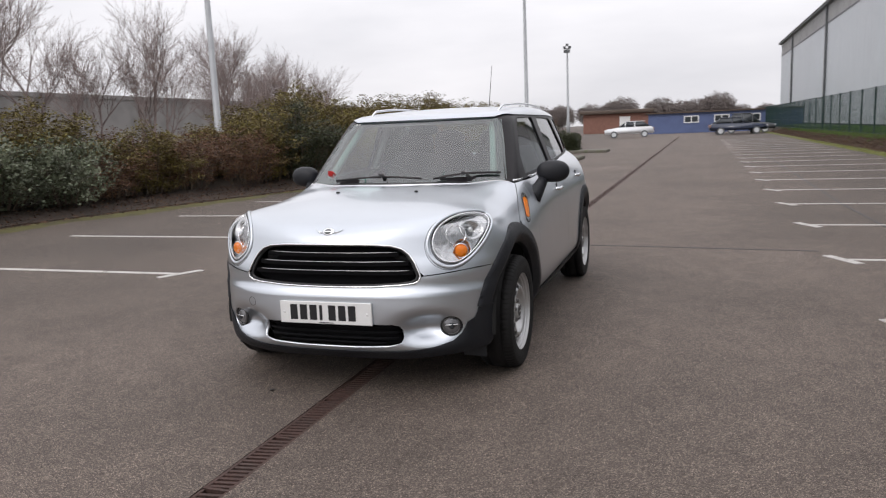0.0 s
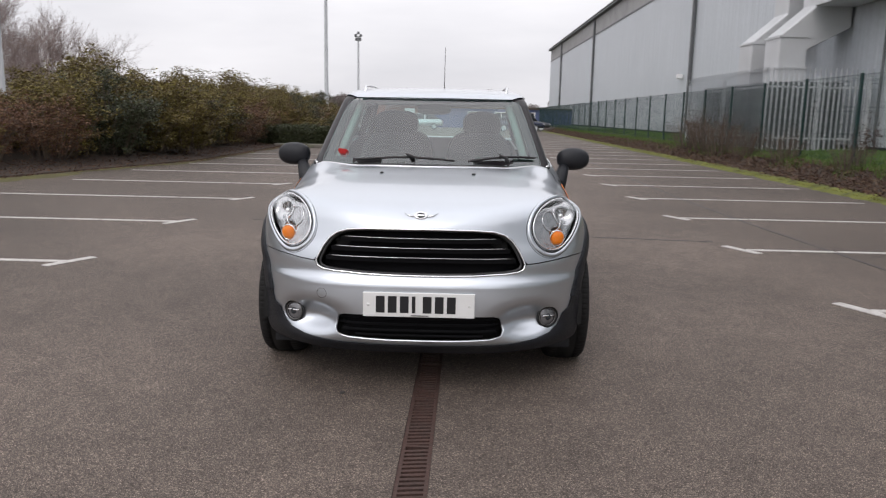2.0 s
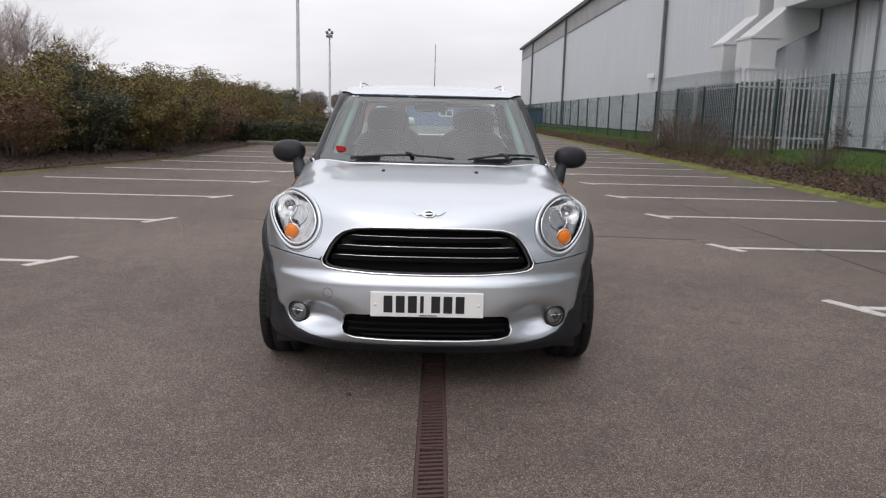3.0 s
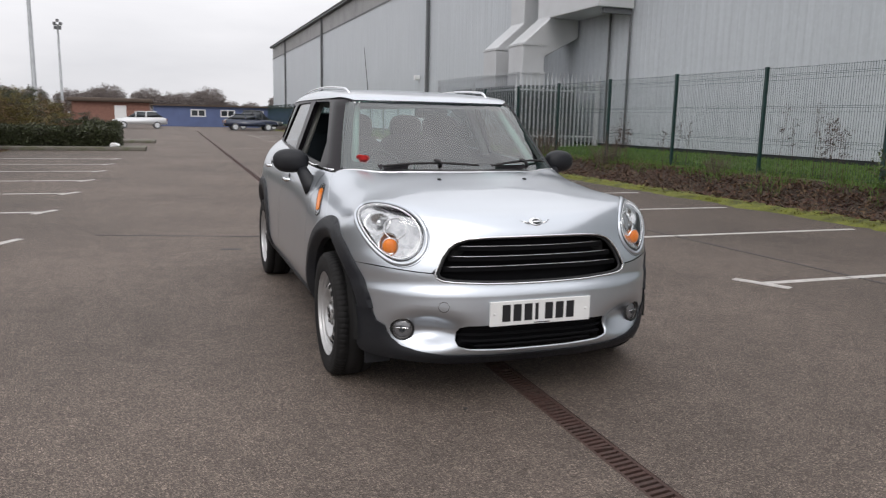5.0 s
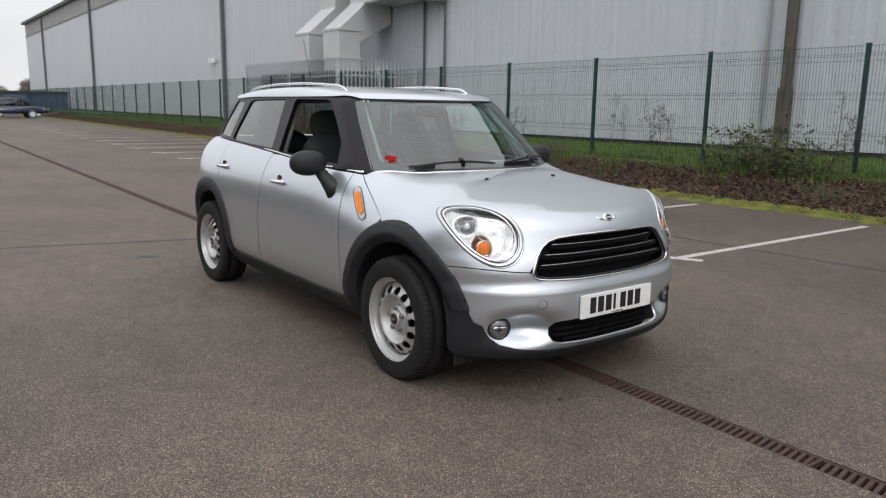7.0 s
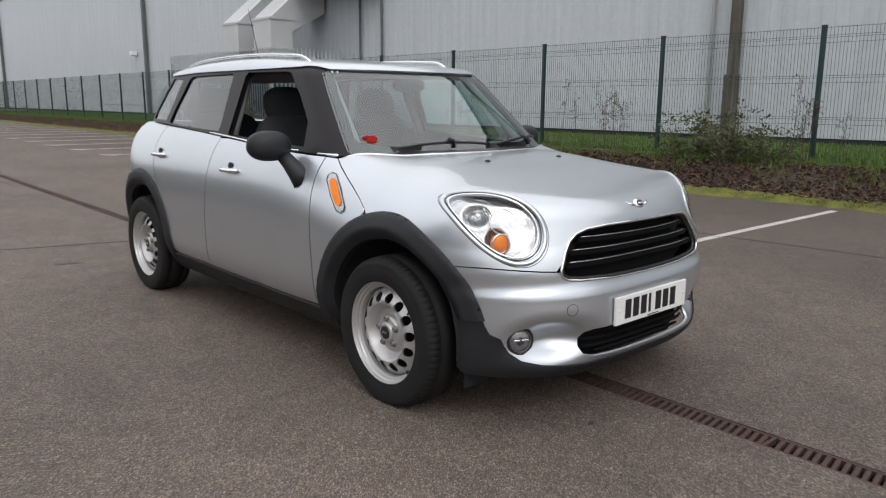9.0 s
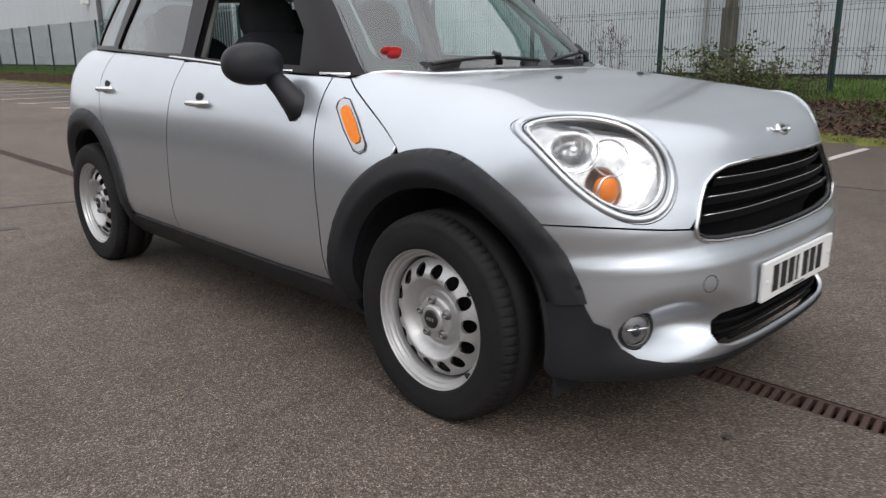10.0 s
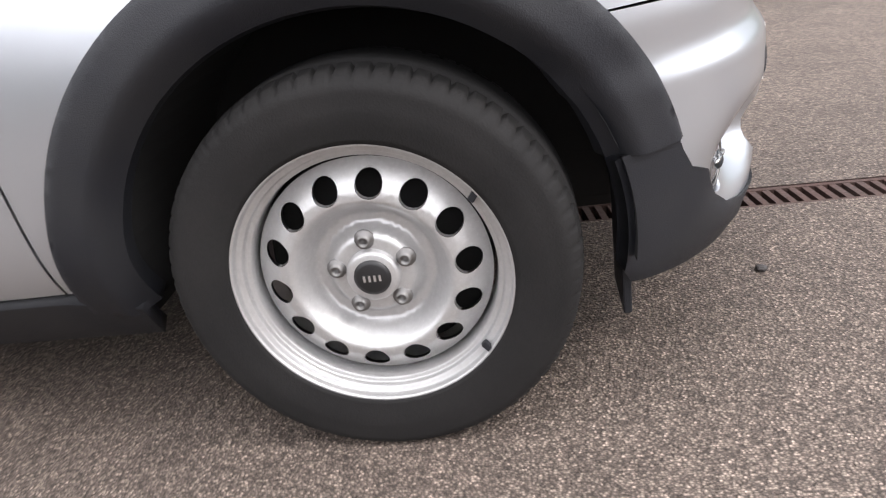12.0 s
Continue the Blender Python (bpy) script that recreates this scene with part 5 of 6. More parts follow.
def build_wheel(parent, y, s, steer=0.0):
    c = (s * 0.756, y, 0.3065)
    t = part("wheel", bmesh.new(), None, parent)
    cuts = 432

    def tread(i, j):
        if i in (3, 4, 11, 12):
            return (0.008 if i in (4, 11) else 0.0065) if j % 6 == 0 else 0.0
        return 0.0
    prof = [(0.2146 + (r - 0.222) * 1.075, x) for r, x in [(0.222, -0.085), (0.262, -0.103), (0.300, -0.098), (0.312, -0.082), (0.317, -0.05), (0.308, -0.048), (0.308, -0.040), (0.318, -0.038),
            (0.318, 0.038), (0.308, 0.040), (0.308, 0.048), (0.317, 0.05), (0.312, 0.082), (0.300, 0.0975), (0.290, 0.1005), (0.286, 0.1003), (0.270, 0.1030), (0.262, 0.103),
            (0.245, 0.1015), (0.230, 0.097), (0.222, 0.0965), (0.222, 0.092), (0.219, 0.085)]]
    tyre = lathe("tyre", prof, M_RUBBER, t, c, s, cuts, "black rubber tyre with a deep sidewall", tread)
    for vtx in tyre.data.vertices:
        vtx.co.z = max(vtx.co.z, 0.0015)          # flattened where it stands
    rim = [(0.205, -0.085), (0.2155, 0.086), (0.2168, 0.092), (0.2150, 0.0955), (0.2122, 0.0950), (0.2104, 0.0915), (0.2098, 0.0850), (0.2090, 0.0820), (0.2078, 0.0808), (0.2010, 0.0796),
           (0.1996, 0.0780), (0.1988, 0.0715), (0.1978, 0.0695), (0.1962, 0.0686), (0.1915, 0.0680), (0.1900, 0.0665), (0.1888, 0.0560), (0.1870, 0.0200)]
    lathe("rim", rim, M_STEEL, t, c, s, 96, "silver painted steel rim")
    # pressed disc with its ring of holes
    dish = curve((0, 0.030, 0.052, 0.064, 0.072, 0.080, 0.092, 0.106, 0.122, 0.137, 0.150, 0.166, 0.176, 0.182),
                 (0.066, 0.066, 0.066, 0.062, 0.048, 0.040, 0.040, 0.059, 0.081, 0.0815, 0.074, 0.061, 0.052, 0.046))
    loops = [np.array(arc((0, 0), 0.182, 0, 360, 96)[:-1])]
    for k in range(14):
        a = 2 * math.pi * (k + 0.80) / 14
        loops.append(np.array(arc((0.1485 * math.cos(a), 0.1485 * math.sin(a)), 0.0206, 0, 360, 18)[:-1]))
    q, tris, rims = fill(loops, 0.0065)
    r = np.linalg.norm(q, axis=1)
    xs = dish(r)
    verts = [(c[0] + s * x, c[1] + u, c[2] + v) for x, (u, v) in zip(xs, q)]
    slope = (dish(r + 0.001) - dish(np.maximum(r - 0.001, 0))) / 0.002
    norms = [(s, -g * u / max(w, 1e-6), -g * v / max(w, 1e-6)) for g, w, (u, v) in zip(slope, r, q)]
    faces = []
    for tri in tris:
        (ax, ay), (bx, by), (cx, cy) = q[tri[0]], q[tri[1]], q[tri[2]]
        ccw = (bx - ax) * (cy - ay) - (by - ay) * (cx - ax) > 0
        faces.append(tuple(tri) if ccw == (s > 0) else tuple(tri[::-1]))
    for rimloop in rims[1:]:
        b = len(verts)
        n = len(rimloop)
        mid = np.mean([verts[i] for i in rimloop], 0)
        ins = [tuple(mid - np.array(verts[i])) for i in rimloop]
        lip = [tuple(np.array(verts[i]) + 0.04 * np.array(w_) - np.array((s * 0.0008, 0, 0))) for i, w_ in zip(rimloop, ins)]
        verts += lip + [(p[0] - s * 0.006, p[1], p[2]) for p in lip]
        norms += ins + ins
        faces += [(rimloop[k], rimloop[(k + 1) % n], b + (k + 1) % n, b + k) for k in range(n)]
        faces += [(b + k, b + (k + 1) % n, b + n + (k + 1) % n, b + n + k) for k in range(n)]
    me = bpy.data.meshes.new("wheel_disc")
    me.from_pydata(verts, [], faces)
    me.materials.append(M_STEEL)
    ob = part("wheel_disc", me, None, t, "silver steel disc with a ring of round holes", smooth=True)
    me.normals_split_custom_set_from_vertices([Vector(v).normalized() for v in norms])
    # near-black drum, so the shade behind the holes is in its colour
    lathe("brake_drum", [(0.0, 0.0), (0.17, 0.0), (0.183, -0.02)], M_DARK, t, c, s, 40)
    # hub, bolts, cap
    lathe("hub_boss", [(0.0, 0.078), (0.036, 0.078), (0.040, 0.076), (0.042, 0.068), (0.043, 0.060)], M_STEEL, t, c, s, 40)
    lathe("centre_cap", [(0.0, 0.083), (0.022, 0.0825), (0.0285, 0.080), (0.0295, 0.072)], M_BLACK, t, c, s, 36, "black oval centre cap with a pale mark")
    for dz in (-0.012, -0.004, 0.004, 0.012):
        bm = boxed(c[0] + s * 0.0828 - 0.001, c[0] + s * 0.0828 + 0.001, c[1] + dz - 0.0018, c[1] + dz + 0.0018, c[2] - 0.005, c[2] + 0.005)
        part("cap_mark", bm, M_SATIN, t)
    for k in range(5):
        a = 2 * math.pi * (k + 0.18) / 5
        cc = (c[0], c[1] + 0.057 * math.cos(a), c[2] + 0.057 * math.sin(a))
        lathe("wheel_bolt", [(0.0, 0.066), (0.0055, 0.066), (0.006, 0.076), (0.0100, 0.076), (0.0110, 0.066), (0.0150, 0.0665), (0.0165, 0.062)], M_BOLT, t, cc, s, 12)
    for a in (0.62, 5.60):
        cc = (c[0] + s * 0.088, c[1] - 0.207 * math.cos(a) * (1), c[2] + 0.207 * math.sin(a))
        bm = bmesh.new()
        box(bm, -0.006, 0.006, -0.010, 0.010, -0.005, 0.005, 0.002)
        ob = part("balance_weight", bm, M_CLADDING, t)
        ob.matrix_basis = Matrix.Translation(cc) @ Matrix.Rotation(a - math.pi / 2, 4, "X")
    return t


def build_car():
    car = thing("car", "silver compact hatchback with black wheel arches, parked over the drain", "car")
    front = Globe((0, 0.15, 0.50))
    rear = Globe((0, 2.4, 0.60), 1)
    # bonnet, a clamshell from the windscreen to the bumper line
    cowl = [(a, 0.255 + 0.46 * a * a) for a in np.linspace(0, 0.70, 15)]
    half = [meet(body, Plan(), cowl)]
    half.append(side_pts(body, [(0.502, 0.990), (0.455, 0.962), (0.38, 0.923), (0.30, 0.882), (0.225, 0.842), (0.165, 0.805)], 1))
    a0, a1 = 72.5, 138.0
    half.append(side_pts(body, arc(ARCH, ARCH_OUT - 0.006, a0, a1, 14), 1))
    half.append(front_pts(body, BUMPER_LINE[::-1]))
    half.append(front_pts(body, GRILLE_TOP[::-1]))
    half = np.vstack(half)
    loop = np.vstack([half, mirrored(half)[-2:0:-1]])
    lampP = lamp_loop(1)
    panel("bonnet", body, front, [loop, lampP, mirrored(lampP)], M_PAINT, car, 0.017, label="silver clamshell bonnet")
    # added satin strip that stands for the highlight along the bonnet's rear edge
    back = np.vstack([half[:15][::-1], mirrored(half[:15])[1:]])
    tube_part("bonnet_edge", [Vector(p) + Vector((0, 0.003, 0.001)) for p in back], 0.0035, M_SATIN, bpy.data.objects["bonnet"], 6, "added bright strip for the highlight on the bonnet's rear edge")
    # bumper
    up = front_pts(body, GRILLE_LOW[::-1] + [(0.492, 0.616)] + [(x, z - 0.005) for x, z in BUMPER_LINE])
    flank = side_pts(body, arc(ARCH, ARCH_OUT - 0.006, 138.5, 165, 8) + [(-0.471, 0.420), (-0.486, 0.389)], 1)
    low = front_pts(body, LIP)
    half = np.vstack([up, flank, low])
    loop = np.vstack([half, mirrored(half)[-2:0:-1]])
    fog = front_pts(body, arc((0.612, 0.356), 0.053, 0, 360, 24)[:-1])
    intake = front_pts(body, both(INTAKE))
    panel("bumper", body, front, [loop, fog, mirrored(fog), intake], M_PAINT, car, 0.014, label="silver front bumper with scooped fog lamp recesses")
    # black valance below the lip, reaching round to the wheel arches
    side_edge = side_pts(body, [(-0.488, 0.389), (-0.472, 0.422), (-0.467, 0.438), (-0.374, 0.440)] + arc(ARCH, ARCH_IN, 163, 191, 6) + [(-0.387, 0.228)], 1)
    base = meet(body, Globe((0, 0.15, 0.50)), Globe((0, 0.15, 0.50)).uv(np.array([(0.62, -0.52, 0.222), (0.5, -0.6, 0.208), (0.25, -0.65, 0.196), (0, -0.66, 0.194)])))
    half = np.vstack([low[::-1], side_edge, base])
    loop = np.vstack([half, mirrored(half)[-2:0:-1]])
    panel("valance", body, front, [loop], M_CLADDING, car, 0.02, 0.006, 0.03, "grained black plastic lower valance")
    # grille
    gl = both(GRILLE_TOP + GRILLE_LOW)
    g3 = front_pts(body, gl)
    grille = panel("grille", body, front, [front_pts(body, scaled(gl, 0.985))], M_SLAT, car, 0.03, -0.065, 0.01, "black radiator grille in a chrome surround")
    tube_part("surround", [Vector(p) + Vector((0, -0.004, 0)) for p in resample(g3, 0.02)], 0.0052, M_CHROME, grille, 8, closed=True)
    tube_part("inner_surround", [Vector(p) + Vector((0, 0.012, 0)) for p in resample(front_pts(body, scaled(gl, 0.965)), 0.02)], 0.008, M_BLACK, grille, 8, closed=True)
    for z, w in ((0.732, 0.36), (0.687, 0.405), (0.642, 0.43)):
        pts = front_pts(body, [(x, z - 0.008 * (x / w) ** 2 * 0) for x in np.linspace(-w, w, 25)])
        tube_part("chrome_bar", [Vector(p) + Vector((0, 0.018, 0.006)) for p in pts], 0.0024, M_BAR, grille, 6, "thin chrome grille bar")
        bm = bmesh.new()
        lo, hi = [], []
        for p in pts:
            lo.append((bm.verts.new((p[0] * 1.03, p[1] + 0.022, p[2] - 0.016)), bm.verts.new((p[0] * 1.03, p[1] + 0.05, p[2] - 0.016))))
            hi.append((bm.verts.new((p[0] * 1.03, p[1] + 0.018, p[2] + 0.003)), bm.verts.new((p[0] * 1.03, p[1] + 0.05, p[2] + 0.003))))
        for k in range(len(pts) - 1):
            bm.faces.new((lo[k][0], lo[k + 1][0], hi[k + 1][0], hi[k][0]))
            bm.faces.new((hi[k][0], hi[k + 1][0], hi[k + 1][1], hi[k][1]))
            bm.faces.new((lo[k][1], lo[k + 1][1], lo[k + 1][0], lo[k][0]))
        part("slat", bm, M_SLAT, grille, smooth=False)
    # lower intake
    lowgrille = panel("lower_intake", body, front, [front_pts(body, both(scaled(INTAKE, 1.0)))], M_SLAT, car, 0.03, -0.05, 0.01, "black lower air intake")
    for z, w in ((0.365, 0.39), (0.335, 0.385), (0.305, 0.36), (0.28, 0.30)):
        pts = front_pts(body, [(x, z) for x in np.linspace(-w, w, 17)])
        tube_part("slat", [Vector(p) + Vector((0, 0.034, 0)) for p in pts], 0.0065, M_SLAT, lowgrille, 6)
    # number plate
    plate = part("number_plate", boxed(-0.256, 0.256, -0.728, -0.716, 0.384, 0.498, 0.004), M_PLATE, car, "white number plate with dark bars")
    x = -0.196
    for k in range(7):
        w = 0.040 if k != 3 else 0.016
        part("plate_bar", boxed(x, x + w, -0.7295, -0.727, 0.404, 0.482), M_INK, plate)
        x += w + (0.015 if k != 3 else 0.034)
    part("plate_bar", boxed(-0.035, 0.045, -0.7295, -0.727, 0.3895, 0.3935), M_INK, plate)
    for x in (-0.232, 0.232):
        blob("screw_cap", (x, -0.7285, 0.441), (0.007, 0.003, 0.007), M_PLATE, plate, 2, 12, 8)
    # badge: a winged oval, plain
    b0 = front_pts(body, [(0, 0.842)])[0]
    badge = blob("badge", (0, b0[1] - 0.004, b0[2]), (0.034, 0.008, 0.022), M_CHROME, car, 2, 28, 12, (-35, 0, 0), "winged chrome badge")
    blob("badge_centre", (0, b0[1] - 0.009, b0[2] + 0.002), (0.021, 0.006, 0.014), M_BLACK, badge, 2, 24, 10, (-35, 0, 0))
    blob("badge_stripe", (0, b0[1] - 0.014, b0[2] + 0.003), (0.021, 0.002, 0.004), M_SATIN, badge, 2.5, 16, 8, (-35, 0, 0))
    for s in (-1, 1):
        w3 = front_pts(body, [(s * 0.034, 0.836), (s * 0.055, 0.840), (s * 0.076, 0.850)])
        tube_part("wing", [Vector(p) + Vector((0, -0.002, 0.001)) for p in w3], [0.006, 0.0045, 0.0015], M_CHROME, badge, 6)
    tow = front_pts(body, arc((-0.455, 0.475), 0.023, 0, 360, 24)[:-1])
    tube_part("tow_eye_cover", tow, 0.0012, M_CLADDING, car, 5, closed=True)
    for s in (-1, 1):
        flipx = np.array((s, 1.0, 1.0))
        # head lamp
        outline = lamp_loop(s)
        cen = outline.mean(0)

        axis = lamp_axis(s)
        main, aside, low_well = axis.uv(np.array([(s * 0.653, -0.353, 0.807), (s * 0.598, -0.430, 0.790), (s * 0.636, -0.446, 0.721)]))

        def bowl(p, cen=cen, axis=axis, main=main, aside=aside, low_well=low_well):
            """A shallow bowl with a deep main reflector and a smaller one beside it."""
            d, q = np.linalg.norm(p - cen, axis=1), axis.uv(p)
            d1, d2 = np.linalg.norm(q - main, axis=1), np.linalg.norm(q - aside, axis=1)
            base = -0.012 - 0.034 * np.clip(1 - (d / 0.165) ** 2, 0, 1)
            d3 = np.linalg.norm(q - low_well, axis=1)
            base = np.minimum(base, -0.012 - 0.066 * np.clip(1 - (d3 / 0.060) ** 2, 0, 1))
            ribs = 0.0016 * np.sin(q[:, 0] * 420) * (d1 < 0.07)
            return np.minimum(base, np.minimum(-0.012 - 0.080 * np.clip(1 - (d1 / 0.074) ** 2, 0, 1) + ribs, -0.012 - 0.026 * np.clip(1 - (d2 / 0.062) ** 2, 0, 1)))
        lamp = panel("headlamp", body, axis, [outline], M_BOWL, car, 0.006, bowl, 0.02, "egg-shaped headlamp with a chrome rim and an amber indicator", geo=True, resamp=0.012)
        tube_part("lamp_gap", [Vector(p) for p in resample(lamp_loop(s, 1.02), 0.015)], 0.0032, M_BLACK, lamp, 6, closed=True)
        tube_part("painted_ring", [Vector(p) - Vector(axis.n) * 0.003 for p in resample(lamp_loop(s, 1.10), 0.015)], 0.0105, M_PAINT, lamp, 10, "raised silver ring", closed=True)
        tube_part("ring_gap", [Vector(p) for p in resample(lamp_loop(s, 1.185), 0.015)], 0.0014, M_BLACK, lamp, 5, closed=True)
        tube_part("bezel", [Vector(p) - Vector(axis.n) * 0.003 for p in resample(lamp_loop(s, 0.955), 0.015)], 0.0050, M_CHROME, lamp, 6, "chrome bezel", closed=True)
        panel("lens", body, axis, [lamp_loop(s, 0.99)], M_LENS, lamp, 0.02, 0.003, 0.008, "clear headlamp lens")
        for mid, rad, back in ((main, 0.064, 0.040), (aside, 0.050, 0.034)):
            rim = meet(body, axis, [mid + rad * np.array((math.cos(a), math.sin(a))) for a in (2 * math.pi * k / 36 for k in range(36))], 0.6)
            tube_part("reflector_ring", [Vector(p - back * axis.n) for p in rim], 0.0022, M_CHROME, lamp, 6, closed=True)
            hub = Vector(meet(body, axis, [mid], 0.6)[0] - (back + 0.022) * axis.n)
            if rad > 0.06:
                blob("bulb_shield", hub, (0.013, 0.013, 0.013), M_SATIN, lamp, 2, 20, 12)
        ind = blob("indicator", (s * 0.650, -0.462, 0.726), (0.034, 0.025, 0.034), M_AMBER, lamp, 2.3, 28, 14, (0, 0, s * 15), "amber indicator lens")
        ang = [2 * math.pi * k / 28 for k in range(28)]
        rot = Euler((0, 0, radians(s * 15))).to_matrix()
        tube_part("indicator_ring", [Vector((s * 0.650, -0.472, 0.726)) + rot @ Vector((0.036 * math.cos(a), 0, 0.036 * math.sin(a))) for a in ang], 0.0032, M_CHROME, ind, 6, closed=True)
        # fog lamp
        fc = Vector((fog * flipx).mean(0))
        aim = Euler((0, 0, radians(s * 24))).to_matrix()
        turn = (0, 0, s * 24)
        fc = fc + aim @ Vector((0, 0.010, 0))
        fl = blob("fog_lamp", fc + aim @ Vector((0, 0.012, 0)), (0.048, 0.024, 0.048), M_FOG, car, 2.2, 28, 12, turn, "round front fog lamp")
        for rad, thick, off, mat in ((0.051, 0.0055, -0.002, M_BLACK), (0.043, 0.0022, -0.006, M_BOLT)):
            tube_part("fog_ring", [fc + aim @ Vector((rad * math.cos(a), off, rad * math.sin(a))) for a in (2 * math.pi * k / 28 for k in range(28))], thick, mat, fl, 6, closed=True)
        blob("fog_bulb", fc + aim @ Vector((0, -0.008, 0)), (0.017, 0.012, 0.017), M_DARKGLASS, fl, 2, 16, 10)
        blob("fog_bar", fc + aim @ Vector((0, -0.014, 0.006)), (0.034, 0.005, 0.004), M_CHROME, fl, 3, 12, 8, turn)
        # side panels
        sc = Side(s)

        def sp(pts, field=body):
            return meet(field, Side(s), pts)
        front_gap = [(0.575, 0.992), (0.566, 0.92), (0.554, 0.83), (0.534, 0.70), (0.513, 0.55), (0.500, 0.42), (0.492, 0.325)]
        scuttle = [(0.505, 0.988)] + [(y - 0.0026, z) for y, z in front_gap] + arc(ARCH, ARCH_OUT - 0.006, 0, 67, 16) + \
                  [(0.169, 0.803), (0.2285, 0.8395), (0.3035, 0.8795), (0.3835, 0.9205), (0.4585, 0.9595)]
        panel("scuttle_panel", body, sc, [sp(scuttle)], M_PAINT, car, 0.02)
        mid = [(1.600, 1.040), (1.612, 0.95), (1.622, 0.8), (1.625, 0.6), (1.622, 0.45), (1.615, 0.322)]
        belt_f = [(y, float(BELT(y)) - 0.008) for y in np.linspace(1.59, 0.587, 13)]
        door = [(y + 0.0026, z) for y, z in front_gap] + [(0.8, 0.318), (1.2, 0.32)] + [(y - 0.0026, z) for y, z in mid[::-1]] + belt_f[1:]
        dr = panel("front_door", body, sc, [sp(door)], M_PAINT, car, 0.025)
        back_gap = [(2.46, 1.085), (2.445, 0.98), (2.41, 0.88), (2.365, 0.79), (2.333, 0.738)]
        belt_r = [(y, float(BELT(y)) - 0.008) for y in np.linspace(2.45, 1.62, 10)]
        rdoor = [(y + 0.0026, z) for y, z in mid] + [(1.8, 0.325), (2.10, 0.33)] + arc(REAR_ARCH, ARCH_OUT - 0.006, 178, 126, 12) + [(y - 0.0026, z) for y, z in back_gap[::-1]] + belt_r[1:]
        rd = panel("rear_door", body, sc, [sp(rdoor)], M_PAINT, car, 0.025)
        quarter = [(y + 0.0026, z) for y, z in back_gap] + arc(REAR_ARCH, ARCH_OUT - 0.006, 123, 18, 20) + [(2.98, 1.10), (2.7, 1.097)]
        panel("quarter_panel", body, sc, [sp(quarter)], M_PAINT, car, 0.025)
        for d, (y, z) in ((dr, (1.355, 0.882)), (rd, (2.335, 0.912))):
            hp = sp([(y - 0.092, z + 0.004), (y - 0.05, z), (y + 0.05, z), (y + 0.092, z + 0.004)])
            h = tube_part("handle", [Vector(p) + Vector((s * o, 0, 0)) for p, o in zip(hp, (0.006, 0.024, 0.024, 0.006))], [0.009, 0.0125, 0.0125, 0.009], M_CHROME, d, 10, "chrome door handle")
            cup = sp([(y, z + 0.016)])[0]
            blob("handle_cup", (cup[0] - s * 0.002, cup[1], cup[2]), (0.004, 0.034, 0.026), M_CLADDING, d, 2.2, 20, 10)
        # belt strip
        bl = sp([(y, float(BELT(y))) for y in np.linspace(0.52, 2.86, 40)])
        tube_part("belt_strip", [Vector(p) + Vector((s * -0.004, 0, 0)) for p in bl], 0.0075, M_CHROME, car, 8, "bright belt line strip")
        # side repeater
        rep = sp([(0.465, 0.926), (0.439, 0.922), (0.368, 0.868), (0.298, 0.800), (0.296, 0.783), (0.314, 0.775), (0.342, 0.782), (0.410, 0.838), (0.475, 0.898), (0.480, 0.916)])
        cr = rep.mean(0)
        along = (rep[0] - rep[4]) / np.linalg.norm(rep[0] - rep[4])
        off = rep - cr
        rep = cr + off + 0.05 * (off - np.outer(off @ along, along))
        rp = panel("side_repeater", body, sc, [rep], M_BAR, car, 0.015, 0.003, 0.012, "slanted amber side repeater in a silver frame")
        tube_part("repeater_gap", [Vector(p) + Vector((s * 0.003, 0, 0)) for p in resample(cr + (rep - cr) * 1.06, 0.02)], 0.0022, M_BLACK, rp, 5, closed=True)
        panel("amber_lens", body, sc, [cr + (rep - cr) * 0.72], M_AMBER, rp, 0.012, 0.0065, 0.01, "amber lens")
        # black wheel arch trims
        ring = arc(ARCH, ARCH_OUT, -4, 166, 40) + arc(ARCH, ARCH_IN, 163, -9, 36)
        panel("arch_trim", body, sc, [sp(ring)], M_CLADDING, car, 0.012, facets(ARCH), 0.03, "grained black plastic arch trim", geo=True)
        ring = arc(REAR_ARCH, ARCH_OUT, 8, 184, 40) + arc(REAR_ARCH, ARCH_IN, 189, 4, 36)
        panel("arch_trim", body, sc, [sp(ring)], M_CLADDING, car, 0.016, facets(REAR_ARCH), 0.03, "grained black plastic arch trim", geo=True)
        sill = [(0.385, 0.285), (0.50, 0.312), (0.9, 0.310), (1.6, 0.315), (2.10, 0.320), (2.22, 0.29), (2.20, 0.215), (0.40, 0.205)]
        panel("sill", body, sc, [sp(sill)], M_CLADDING, car, 0.03, 0.010, 0.03, "black plastic sill")
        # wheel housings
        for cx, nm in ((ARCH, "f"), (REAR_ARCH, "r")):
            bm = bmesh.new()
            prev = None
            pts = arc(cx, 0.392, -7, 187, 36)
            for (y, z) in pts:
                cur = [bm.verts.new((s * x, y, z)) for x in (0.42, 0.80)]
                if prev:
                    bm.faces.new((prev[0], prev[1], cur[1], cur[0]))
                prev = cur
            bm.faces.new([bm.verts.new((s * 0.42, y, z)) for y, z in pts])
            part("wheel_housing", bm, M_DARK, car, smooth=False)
        bm = bmesh.new()
        box(bm, *sorted((s * 0.62, s * 0.745)), -0.392, -0.378, 0.155, 0.36, 0.003)
        part("splash_flap", bm, M_CLADDING, car)
        build_wheel(car, 0.0, s)
        build_wheel(car, 2.60, s)
